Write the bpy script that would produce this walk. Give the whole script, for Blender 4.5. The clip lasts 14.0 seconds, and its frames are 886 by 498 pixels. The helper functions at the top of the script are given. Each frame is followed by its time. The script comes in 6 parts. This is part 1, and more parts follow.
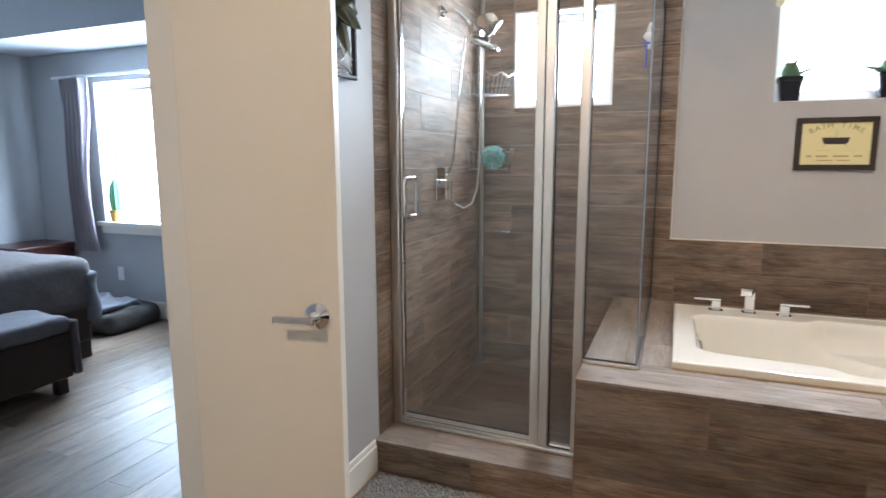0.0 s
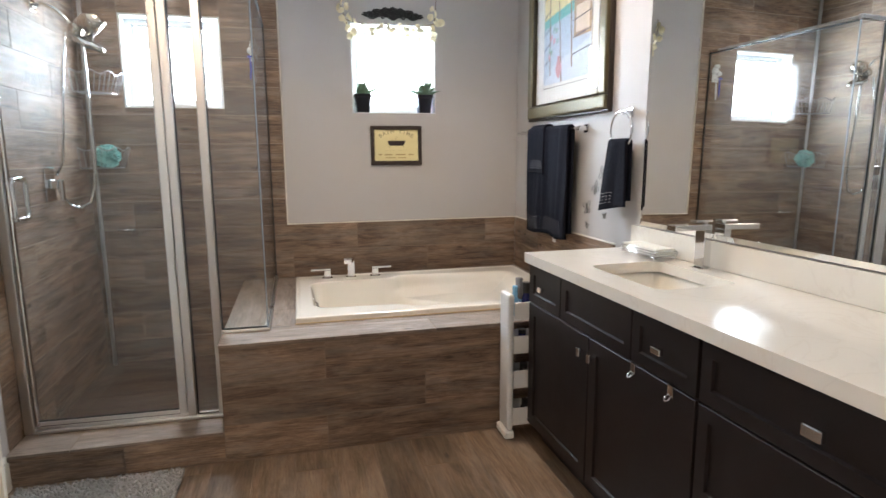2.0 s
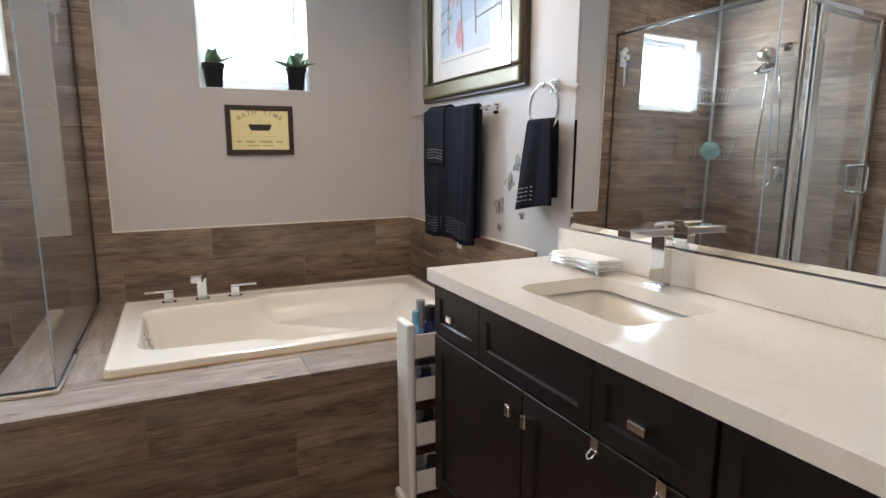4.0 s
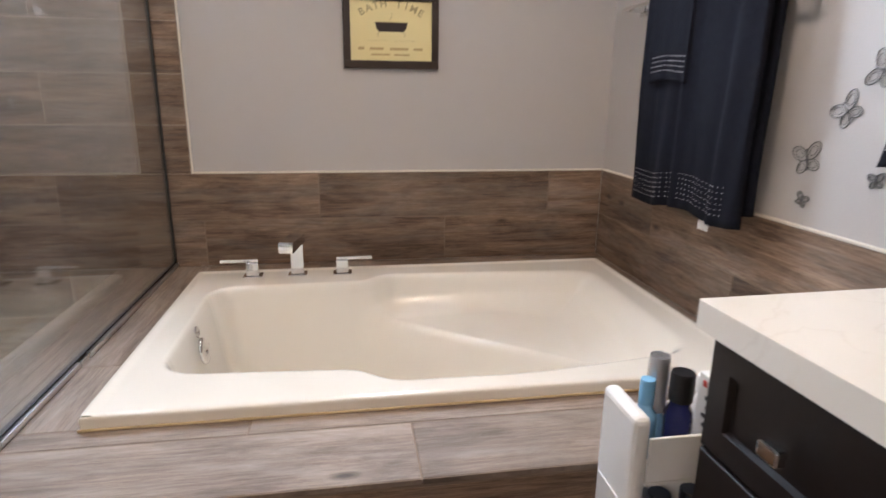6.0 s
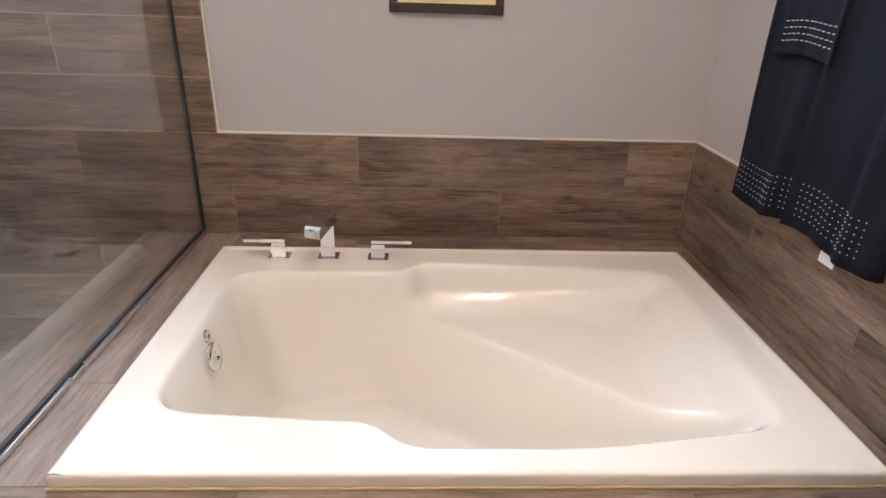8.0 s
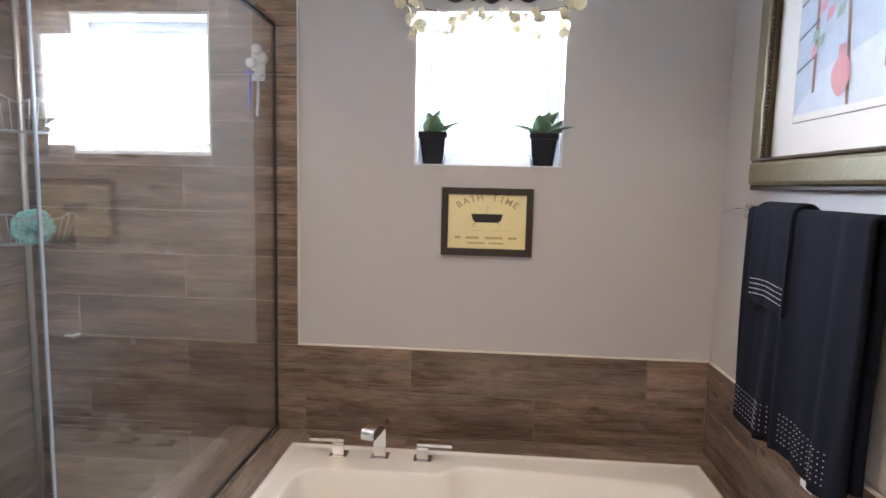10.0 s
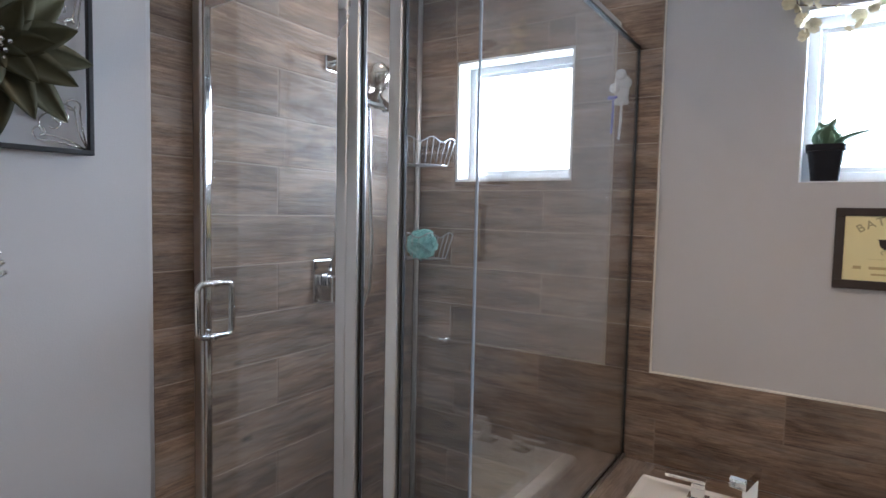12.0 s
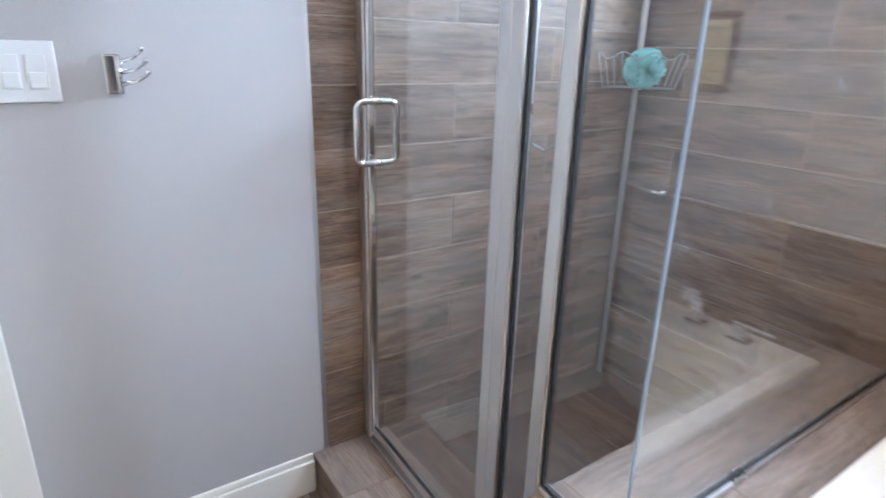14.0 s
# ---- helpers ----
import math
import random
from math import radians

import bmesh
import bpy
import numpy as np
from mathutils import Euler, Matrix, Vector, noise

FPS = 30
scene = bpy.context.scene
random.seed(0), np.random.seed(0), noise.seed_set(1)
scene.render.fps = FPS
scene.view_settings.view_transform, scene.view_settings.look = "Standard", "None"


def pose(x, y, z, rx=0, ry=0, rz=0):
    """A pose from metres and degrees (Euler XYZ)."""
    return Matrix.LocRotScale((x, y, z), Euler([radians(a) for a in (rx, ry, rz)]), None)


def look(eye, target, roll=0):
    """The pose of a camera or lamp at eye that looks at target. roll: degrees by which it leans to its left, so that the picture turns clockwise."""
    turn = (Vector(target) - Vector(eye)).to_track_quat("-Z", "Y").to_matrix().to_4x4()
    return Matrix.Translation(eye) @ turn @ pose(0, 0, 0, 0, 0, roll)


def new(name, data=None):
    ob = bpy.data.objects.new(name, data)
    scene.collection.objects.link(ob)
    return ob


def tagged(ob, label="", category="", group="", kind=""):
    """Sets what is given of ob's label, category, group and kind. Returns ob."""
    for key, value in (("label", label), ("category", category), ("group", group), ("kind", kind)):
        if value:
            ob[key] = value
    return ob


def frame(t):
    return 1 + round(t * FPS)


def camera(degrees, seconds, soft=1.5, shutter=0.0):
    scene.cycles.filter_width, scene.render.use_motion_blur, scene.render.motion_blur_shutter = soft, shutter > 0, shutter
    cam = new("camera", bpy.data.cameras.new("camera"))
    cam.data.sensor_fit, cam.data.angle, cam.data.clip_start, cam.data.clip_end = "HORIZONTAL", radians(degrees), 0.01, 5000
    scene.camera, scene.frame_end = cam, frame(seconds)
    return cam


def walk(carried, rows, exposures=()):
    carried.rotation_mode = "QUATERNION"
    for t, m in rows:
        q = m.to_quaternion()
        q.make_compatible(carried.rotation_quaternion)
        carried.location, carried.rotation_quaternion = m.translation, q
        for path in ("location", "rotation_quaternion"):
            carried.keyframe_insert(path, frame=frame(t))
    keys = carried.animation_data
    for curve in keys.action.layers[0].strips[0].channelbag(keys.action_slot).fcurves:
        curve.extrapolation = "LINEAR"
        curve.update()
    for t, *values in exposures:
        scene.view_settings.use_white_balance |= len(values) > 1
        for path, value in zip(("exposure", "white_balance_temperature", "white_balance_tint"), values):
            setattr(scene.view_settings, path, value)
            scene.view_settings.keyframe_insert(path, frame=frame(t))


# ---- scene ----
cam = camera(75.0, 14.0, shutter=0.25)
PATH = [
    (0, (0.019, -0.119, 1.333), (-0.721, 1.715, 1.032), -0.2),
    (0.5, (-0.004, -0.32, 1.339), (-0.425, 1.611, 1.031), -0.3),
    (1, (-0.001, -0.503, 1.367), (-0.092, 1.469, 1.045), -0.4),
    (1.5, (0.042, -0.595, 1.351), (0.257, 1.368, 1.031), -0.4),
    (2, (0.076, -0.616, 1.353), (0.555, 1.298, 1.028), -0.4),
    (2.5, (0.069, -0.546, 1.358), (0.739, 1.31, 1.03), -0.3),
    (2.7, (0.069, -0.503, 1.351), (0.811, 1.325, 1.023), -0.3),
    (4.8, (0.457, 0.453, 1.273), (1.287, 2.24, 0.935), -0.1),
    (5, (0.473, 0.562, 1.264), (1.275, 2.362, 0.923), 0.1),
    (5.5, (0.544, 0.865, 1.249), (1.125, 2.742, 0.875), 0.4),
    (6, (0.568, 1.077, 1.186), (0.886, 2.983, 0.673), 0.7),
    (6.5, (0.549, 1.244, 1.156), (0.721, 3.104, 0.44), 1.1),
    (7, (0.577, 1.376, 1.164), (0.715, 3.198, 0.353), 1.5),
    (7.5, (0.638, 1.443, 1.227), (0.747, 3.261, 0.4), 1.6),
    (8, (0.668, 1.418, 1.346), (0.75, 3.241, 0.528), 1.8),
    (8.2, (0.673, 1.386, 1.347), (0.75, 3.24, 0.601), 1.8),
    (10.3, (0.744, 1.064, 1.561), (0.496, 3.04, 1.377), 1.3),
    (10.5, (0.696, 1.037, 1.561), (0.358, 3.001, 1.395), 1.3),
    (11, (0.66, 1.008, 1.57), (-0.044, 2.873, 1.425), 1.2),
    (11.5, (0.581, 1.01, 1.555), (-0.374, 2.762, 1.422), 1.2),
    (12, (0.541, 1.042, 1.5), (-0.56, 2.707, 1.373), 1.2),
    (12.5, (0.55, 1.057, 1.434), (-0.632, 2.66, 1.252), 1.2),
    (13, (0.526, 1.09, 1.362), (-0.675, 2.644, 0.983), 1.2),
    (13.5, (0.491, 1.254, 1.374), (-0.814, 2.644, 0.771), 1.7),
    (14, (0.384, 1.398, 1.400), (-1.173, 2.468, 0.746), 1.5),
]
EXPOSURE = [(0.0, 0.04, 6250, 10), (0.5, -0.22, 6300, 10), (1.5, -0.07, 6400, 10), (2.5, 0.0, 6400, 10), (5.0, -0.26, 6300, 12), (6.0, -0.1, 6350, 15), (6.5, 0.0, 6350, 15), (7.5, 0.03, 6450, 17), (8.2, 0.03, 6450, 17),
            (10.5, -0.28, 6250, 16), (11.0, -0.50, 6150, 16), (11.5, -0.60, 6100, 15), (12.0, -0.56, 5950, 14), (12.5, -0.36, 5800, 14), (13.0, -0.09, 5700, 11), (13.5, 0.18, 5600, 12), (14.0, 0.45, 5480, 12)]
walk(cam, [(t, look(eye, target, roll)) for t, eye, target, roll in PATH], EXPOSURE)

# ---- world and lamps ----
world = bpy.data.worlds.new("sky")
scene.world = world
world.use_nodes = True
wn = world.node_tree
sky = wn.nodes.new("ShaderNodeTexSky")
sky.sky_type, sky.sun_disc, sky.sun_elevation, sky.sun_rotation = "NISHITA", False, radians(50), radians(200)
wn.links.new(sky.outputs[0], wn.nodes["Background"].inputs[0])
wn.nodes["Background"].inputs[1].default_value = 0.12


def area_lamp(name, m, sx, sy, watts, colour, shape="RECTANGLE"):
    data = bpy.data.lights.new(name, "AREA")
    data.shape, data.size, data.size_y, data.energy, data.color = shape, sx, sy, watts, colour
    ob = new(name, data)
    ob.matrix_world = m
    return ob


DAY, WARM = (0.70, 0.85, 1.0), (1.0, 0.77, 0.55)
area_lamp("daylight_bath", look((0.7365, 3.520, 1.91), (0.7365, 0, 1.91)), 0.56, 0.56, 68, DAY)
area_lamp("daylight_shower", look((-0.628, 3.520, 1.9165), (-0.628, 0, 1.9165)), 0.56, 0.54, 56, DAY)
area_lamp("daylight_bedroom", look((-3.98, 3.555, 1.41), (-3.98, 0, 1.41)), 1.28, 1.16, 165, (0.60, 0.78, 1.0))
CEIL = 2.72
LIGHTS = [(-0.84, -0.76), (0.85, 1.90), (-0.62, 2.72)]
area_lamp("downlight_lamp", look((*LIGHTS[0], CEIL - 0.012), (*LIGHTS[0], 0)), 0.12, 0.12, 30, WARM, "DISK")
for (lx, ly), watts in zip(LIGHTS[1:], (85, 26)):
    spot = bpy.data.lights.new("downlight_spot", "SPOT")
    spot.energy, spot.color, spot.spot_size, spot.spot_blend, spot.shadow_soft_size = watts, WARM, radians(140), 0.6, 0.06
    new("downlight_spot", spot).matrix_world = look((lx, ly, CEIL - 0.012), (lx, ly, 0))


# ---- materials ----
def mat(name, colour, rough=0.5, metal=0.0, vary=0.0, scale=6.0, bump=0.0, bscale=60.0, coat=0.0, rvary=0.0, sheen=0.0, spec=0.5):
    m = bpy.data.materials.new(name)
    m.use_nodes = True
    t = m.node_tree
    b = t.nodes["Principled BSDF"]
    b.inputs["Base Color"].default_value = (*colour, 1)
    b.inputs["Roughness"].default_value = rough
    b.inputs["Metallic"].default_value = metal
    b.inputs["Coat Weight"].default_value = coat
    b.inputs["Sheen Weight"].default_value = sheen
    b.inputs["Specular IOR Level"].default_value = spec
    co = t.nodes.new("ShaderNodeTexCoord")
    if vary or rvary:
        n = t.nodes.new("ShaderNodeTexNoise")
        n.inputs["Scale"].default_value, n.inputs["Detail"].default_value = scale, 6
        t.links.new(co.outputs["Object"], n.inputs["Vector"])
        if vary:
            mx = t.nodes.new("ShaderNodeMix")
            mx.data_type = "RGBA"
            mx.inputs[6].default_value = (*[c * (1 - vary) for c in colour], 1)
            mx.inputs[7].default_value = (*[min(1, c * (1 + vary)) for c in colour], 1)
            t.links.new(n.outputs["Fac"], mx.inputs[0])
            t.links.new(mx.outputs[2], b.inputs["Base Color"])
        if rvary:
            r = t.nodes.new("ShaderNodeMapRange")
            r.inputs[3].default_value, r.inputs[4].default_value = max(0, rough - rvary), rough + rvary
            t.links.new(n.outputs["Fac"], r.inputs[0])
            t.links.new(r.outputs[0], b.inputs["Roughness"])
    if bump:
        n2 = t.nodes.new("ShaderNodeTexNoise")
        n2.inputs["Scale"].default_value, n2.inputs["Detail"].default_value = bscale, 5
        t.links.new(co.outputs["Object"], n2.inputs["Vector"])
        bp = t.nodes.new("ShaderNodeBump")
        bp.inputs["Strength"].default_value, bp.inputs["Distance"].default_value = bump, 0.004
        t.links.new(n2.outputs["Fac"], bp.inputs["Height"])
        t.links.new(bp.outputs[0], b.inputs["Normal"])
    return m


def wood_tile(name, dark, mid, light, rough, tone=0.35):
    """Glazed wood-look porcelain: long streaks along the piece, blotches, knots; each piece its own tone and cut."""
    m = bpy.data.materials.new(name)
    m.use_nodes = True
    t = m.node_tree
    L, N = t.links.new, t.nodes.new
    b = t.nodes["Principled BSDF"]
    co, oi = N("ShaderNodeTexCoord"), N("ShaderNodeObjectInfo")
    off = N("ShaderNodeVectorMath")
    off.operation = "MULTIPLY_ADD"
    cmb = N("ShaderNodeCombineXYZ")
    for k in range(3):
        L(oi.outputs["Random"], cmb.inputs[k])
    off.inputs[1].default_value = (37.0, 53.0, 71.0)
    L(cmb.outputs[0], off.inputs[0])
    L(co.outputs["Object"], off.inputs[2])

    def streak(sx, sy, detail, rough_):
        mp = N("ShaderNodeMapping")
        mp.inputs["Scale"].default_value = (sx, sy, sx)
        L(off.outputs[0], mp.inputs[0])
        n = N("ShaderNodeTexNoise")
        n.inputs["Scale"].default_value, n.inputs["Detail"].default_value, n.inputs["Roughness"].default_value = 1.0, detail, rough_
        n.inputs["Distortion"].default_value = 0.6
        L(mp.outputs[0], n.inputs["Vector"])
        return n
    coarse, fine, blotch = streak(2.4, 17, 9, 0.74), streak(8, 165, 8, 0.8), streak(2.6, 8.0, 8, 0.70)
    mixf = N("ShaderNodeMath")
    mixf.operation = "MULTIPLY_ADD"
    L(fine.outputs["Fac"], mixf.inputs[0])
    mixf.inputs[1].default_value = 0.52
    half = N("ShaderNodeMath")
    half.operation = "MULTIPLY"
    half.inputs[1].default_value = 0.48
    L(coarse.outputs["Fac"], half.inputs[0])
    L(half.outputs[0], mixf.inputs[2])
    ramp = N("ShaderNodeValToRGB")
    e = ramp.color_ramp.elements
    e[0].position, e[0].color = 0.40, (*dark, 1)
    e[1].position, e[1].color = 0.61, (*light, 1)
    k = e.new(0.5)
    k.color = (*mid, 1)
    L(mixf.outputs[0], ramp.inputs[0])
    bl = N("ShaderNodeMapRange")
    bl.inputs[1].default_value, bl.inputs[2].default_value, bl.inputs[3].default_value, bl.inputs[4].default_value = 0.3, 0.62, 0.55, 1.12
    L(blotch.outputs["Fac"], bl.inputs[0])
    tn = N("ShaderNodeMapRange")
    tn.inputs[3].default_value, tn.inputs[4].default_value = 1 - tone, 1 + tone * 0.6
    L(oi.outputs["Random"], tn.inputs[0])
    mp = N("ShaderNodeMapping")
    mp.inputs["Scale"].default_value = (3.6, 8.5, 3.6)
    L(off.outputs[0], mp.inputs[0])
    vor = N("ShaderNodeTexVoronoi")
    vor.inputs["Scale"].default_value = 1.0
    L(mp.outputs[0], vor.inputs["Vector"])
    kn = N("ShaderNodeMapRange")
    kn.inputs[1].default_value, kn.inputs[2].default_value, kn.inputs[3].default_value, kn.inputs[4].default_value = 0.03, 0.12, 0.30, 1.0
    L(vor.outputs["Distance"], kn.inputs[0])
    km = N("ShaderNodeMath")
    km.operation = "MULTIPLY"
    L(kn.outputs[0], km.inputs[0])
    L(tn.outputs[0], km.inputs[1])
    ml = N("ShaderNodeMath")
    ml.operation = "MULTIPLY"
    L(bl.outputs[0], ml.inputs[0])
    L(km.outputs[0], ml.inputs[1])
    sc = N("ShaderNodeVectorMath")
    sc.operation = "SCALE"
    # grey weathered patches
    worn, wr, wm = streak(2.0, 12.0, 7, 0.75), N("ShaderNodeMapRange"), N("ShaderNodeMix")
    wr.inputs[1].default_value, wr.inputs[2].default_value, wr.inputs[3].default_value, wr.inputs[4].default_value = 0.47, 0.72, 0.0, 0.75
    L(worn.outputs["Fac"], wr.inputs[0])
    wm.data_type = "RGBA"
    L(wr.outputs[0], wm.inputs[0])
    L(ramp.outputs[0], wm.inputs[6])
    grey = sum(light) / 3
    wm.inputs[7].default_value = (grey * 1.18, grey, grey * 0.85, 1)
    L(wm.outputs[2], sc.inputs[0])
    L(ml.outputs[0], sc.inputs["Scale"])
    L(sc.outputs[0], b.inputs["Base Color"])
    rr = N("ShaderNodeMapRange")
    rr.inputs[3].default_value, rr.inputs[4].default_value = rough + 0.12, rough - 0.08
    L(coarse.outputs["Fac"], rr.inputs[0])
    L(rr.outputs[0], b.inputs["Roughness"])
    bp = N("ShaderNodeBump")
    bp.inputs["Strength"].default_value, bp.inputs["Distance"].default_value = 0.8, 0.003
    L(mixf.outputs[0], bp.inputs["Height"])
    L(bp.outputs[0], b.inputs["Normal"])
    return m


def clear_glass(name, tint=(0.97, 0.985, 0.98), gloss=0.045, haze=0.0, spots=0.0):
    """Thin pane: sees through, with a Fresnel mirror."""
    m = bpy.data.materials.new(name)
    m.use_nodes = True
    t = m.node_tree
    t.nodes.remove(t.nodes["Principled BSDF"])
    L, N = t.links.new, t.nodes.new
    tr, gl, fr, mx = N("ShaderNodeBsdfTransparent"), N("ShaderNodeBsdfGlossy"), N("ShaderNodeLayerWeight"), N("ShaderNodeMixShader")
    tr.inputs[0].default_value = (*tint, 1)
    gl.inputs["Roughness"].default_value = 0.0
    pw, sc = N("ShaderNodeMath"), N("ShaderNodeMath")
    pw.operation, sc.operation = "POWER", "MULTIPLY_ADD"
    fr.inputs[0].default_value = 0.5
    L(fr.outputs["Facing"], pw.inputs[0])
    pw.inputs[1].default_value = 3.2
    L(pw.outputs[0], sc.inputs[0])
    sc.inputs[1].default_value, sc.inputs[2].default_value = 0.80, gloss
    L(sc.outputs[0], mx.inputs[0])
    L(tr.outputs[0], mx.inputs[1])
    L(gl.outputs[0], mx.inputs[2])
    out = mx.outputs[0]
    if haze:
        # soap film and dried water spots
        co, n1, n2, r1, r2, ad, df, m2 = (N("ShaderNodeTexCoord"), N("ShaderNodeTexNoise"), N("ShaderNodeTexNoise"), N("ShaderNodeMapRange"), N("ShaderNodeMapRange"),
                                          N("ShaderNodeMath"), N("ShaderNodeBsdfDiffuse"), N("ShaderNodeMixShader"))
        L(co.outputs["Object"], n1.inputs["Vector"])
        L(co.outputs["Object"], n2.inputs["Vector"])
        n1.inputs["Scale"].default_value, n2.inputs["Scale"].default_value = 2.5, 21.0
        n2.inputs["Detail"].default_value = 4
        r1.inputs[1].default_value, r1.inputs[2].default_value, r1.inputs[3].default_value, r1.inputs[4].default_value = 0.35, 0.7, haze * 0.5, haze * 1.6
        r2.inputs[1].default_value, r2.inputs[2].default_value, r2.inputs[3].default_value, r2.inputs[4].default_value = 0.63, 0.76, 0.0, spots
        L(n1.outputs["Fac"], r1.inputs[0])
        L(n2.outputs["Fac"], r2.inputs[0])
        L(r1.outputs[0], ad.inputs[0])
        L(r2.outputs[0], ad.inputs[1])
        df.inputs[0].default_value = (0.85, 0.86, 0.88, 1)
        tl, m3 = N("ShaderNodeBsdfTranslucent"), N("ShaderNodeMixShader")
        tl.inputs[0].default_value = (0.85, 0.87, 0.90, 1)
        m3.inputs[0].default_value = 0.6
        L(df.outputs[0], m3.inputs[1])
        L(tl.outputs[0], m3.inputs[2])
        L(ad.outputs[0], m2.inputs[0])
        L(out, m2.inputs[1])
        L(m3.outputs[0], m2.inputs[2])
        out = m2.outputs[0]
    L(out, t.nodes["Material Output"].inputs[0])
    return m


def glow(name, colour, strength):
    m = bpy.data.materials.new(name)
    m.use_nodes = True
    b = m.node_tree.nodes["Principled BSDF"]
    b.inputs["Emission Color"].default_value, b.inputs["Emission Strength"].default_value = (*colour, 1), strength
    return m


PAINT = mat("wall_paint", (0.475, 0.455, 0.445), 0.6, vary=0.03, scale=3, bump=0.12, bscale=220)
PAINT_WHITE = mat("ceiling_paint", (0.78, 0.77, 0.75), 0.8, vary=0.02, bump=0.2, bscale=120)
PAINT_BED = mat("bedroom_paint", (0.42, 0.43, 0.44), 0.65, vary=0.03, bump=0.1, bscale=200)
TRIM = mat("trim_paint", (0.80, 0.77, 0.70), 0.35, vary=0.02, rvary=0.08)
DOORP = mat("door_paint", (0.76, 0.71, 0.61), 0.42, vary=0.03, scale=2, bump=0.05, bscale=90, rvary=0.08)
TILE = wood_tile("wood_look_tile", (0.080, 0.047, 0.029), (0.220, 0.142, 0.093), (0.375, 0.262, 0.180), 0.58, 0.22)
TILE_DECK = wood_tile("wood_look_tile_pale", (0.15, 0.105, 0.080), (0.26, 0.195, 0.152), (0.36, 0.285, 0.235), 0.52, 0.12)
TILE_FLOOR = wood_tile("wood_look_floor_tile", (0.10, 0.062, 0.038), (0.21, 0.14, 0.09), (0.32, 0.23, 0.16), 0.36)
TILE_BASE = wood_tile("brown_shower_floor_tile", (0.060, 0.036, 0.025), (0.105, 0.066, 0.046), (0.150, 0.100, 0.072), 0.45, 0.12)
GROUT = mat("grout", (0.235, 0.175, 0.13), 0.9, vary=0.15, scale=40)
# grazing window light on the shower's joints is put into this paler grout
GROUT_PALE = mat("grout_pale", (0.36, 0.29, 0.23), 0.9, vary=0.12, scale=40)
CAULK = mat("caulk", (0.72, 0.67, 0.58), 0.5, vary=0.05)
ACRYLIC = mat("cream_acrylic", (0.81, 0.765, 0.685), 0.17, vary=0.015, scale=3, coat=0.3, rvary=0.03)
PORCELAIN = mat("sink_porcelain", (0.82, 0.78, 0.70), 0.1, vary=0.01, coat=0.4)
CHROME = mat("chrome", (0.80, 0.80, 0.80), 0.07, 1.0, rvary=0.03, vary=0.02)
ALU = mat("polished_aluminium", (0.76, 0.75, 0.74), 0.3, 1.0, rvary=0.07, vary=0.04, scale=4)
NICKEL = mat("brushed_nickel", (0.60, 0.53, 0.46), 0.22, 1.0, rvary=0.05)
SEAL = mat("black_seal", (0.02, 0.02, 0.02), 0.6, vary=0.1)
GLASS = clear_glass("shower_glass", gloss=0.035, haze=0.008)
GLASS_SPOTTED = clear_glass("water_marked_glass", gloss=0.04, haze=0.022, spots=0.12)
PANE = clear_glass("window_glass", (1, 1, 1))
MIRROR = mat("mirror_silver", (0.90, 0.92, 0.91), 0.0, 1.0)
ESPRESSO = mat("espresso_wood", (0.012, 0.008, 0.0078), 0.44, vary=0.3, scale=14, bump=0.06, bscale=50, rvary=0.08, spec=0.35)
VINYL = mat("white_vinyl", (0.85, 0.86, 0.87), 0.3, vary=0.01)


def quartz_material():
    m = mat("cream_quartz", (0.78, 0.74, 0.67), 0.19, vary=0.04, scale=9, coat=0.2)
    t = m.node_tree
    L, N = t.links.new, t.nodes.new
    b = t.nodes["Principled BSDF"]
    src = b.inputs["Base Color"].links[0].from_socket
    co, n, r, mx = N("ShaderNodeTexCoord"), N("ShaderNodeTexNoise"), N("ShaderNodeValToRGB"), N("ShaderNodeMix")
    n.inputs["Scale"].default_value, n.inputs["Detail"].default_value, n.inputs["Distortion"].default_value = 3.0, 8, 1.6
    L(co.outputs["Object"], n.inputs["Vector"])
    e = r.color_ramp.elements
    e[0].position, e[0].color, e[1].position, e[1].color = 0.485, (0, 0, 0, 1), 0.515, (0, 0, 0, 1)
    k = e.new(0.5)
    k.color = (0.2, 0.2, 0.2, 1)
    L(n.outputs["Fac"], r.inputs[0])
    mx.data_type = "RGBA"
    L(r.outputs[0], mx.inputs[0])
    L(src, mx.inputs[6])
    mx.inputs[7].default_value = (0.58, 0.51, 0.43, 1)
    L(mx.outputs[2], b.inputs["Base Color"])
    return m


QUARTZ = quartz_material()


# ---- mesh helpers ----
def origin_of(ob):
    v = Vector((0, 0, 0))
    while ob is not None:
        v += ob.location
        ob = ob.parent
    return v


def link_mesh(name, bm, material, parent=None, smooth=False, base=None):
    o = origin_of(parent) if parent else Vector(base or (0, 0, 0))
    bmesh.ops.translate(bm, verts=bm.verts, vec=-o)
    me = bpy.data.meshes.new(name)
    bm.normal_update()
    bm.to_mesh(me)
    bm.free()
    for p in me.polygons:
        p.use_smooth = smooth
    for m_ in (material if isinstance(material, (list, tuple)) else [material]):
        me.materials.append(m_)
    ob = new(name, me)
    if parent:
        ob.parent = parent
    else:
        ob.location = o
    return ob


def part(name, bm, material, parent, label="", smooth=False):
    ob = link_mesh(name, bm, material, parent, smooth)
    if label:
        ob["label"] = label
    return ob


part_of = part


def thing(name, base, label, category, group=""):
    ob = new(name)
    ob.location = base
    ob.empty_display_size = 0.05
    return tagged(ob, label, category, group)


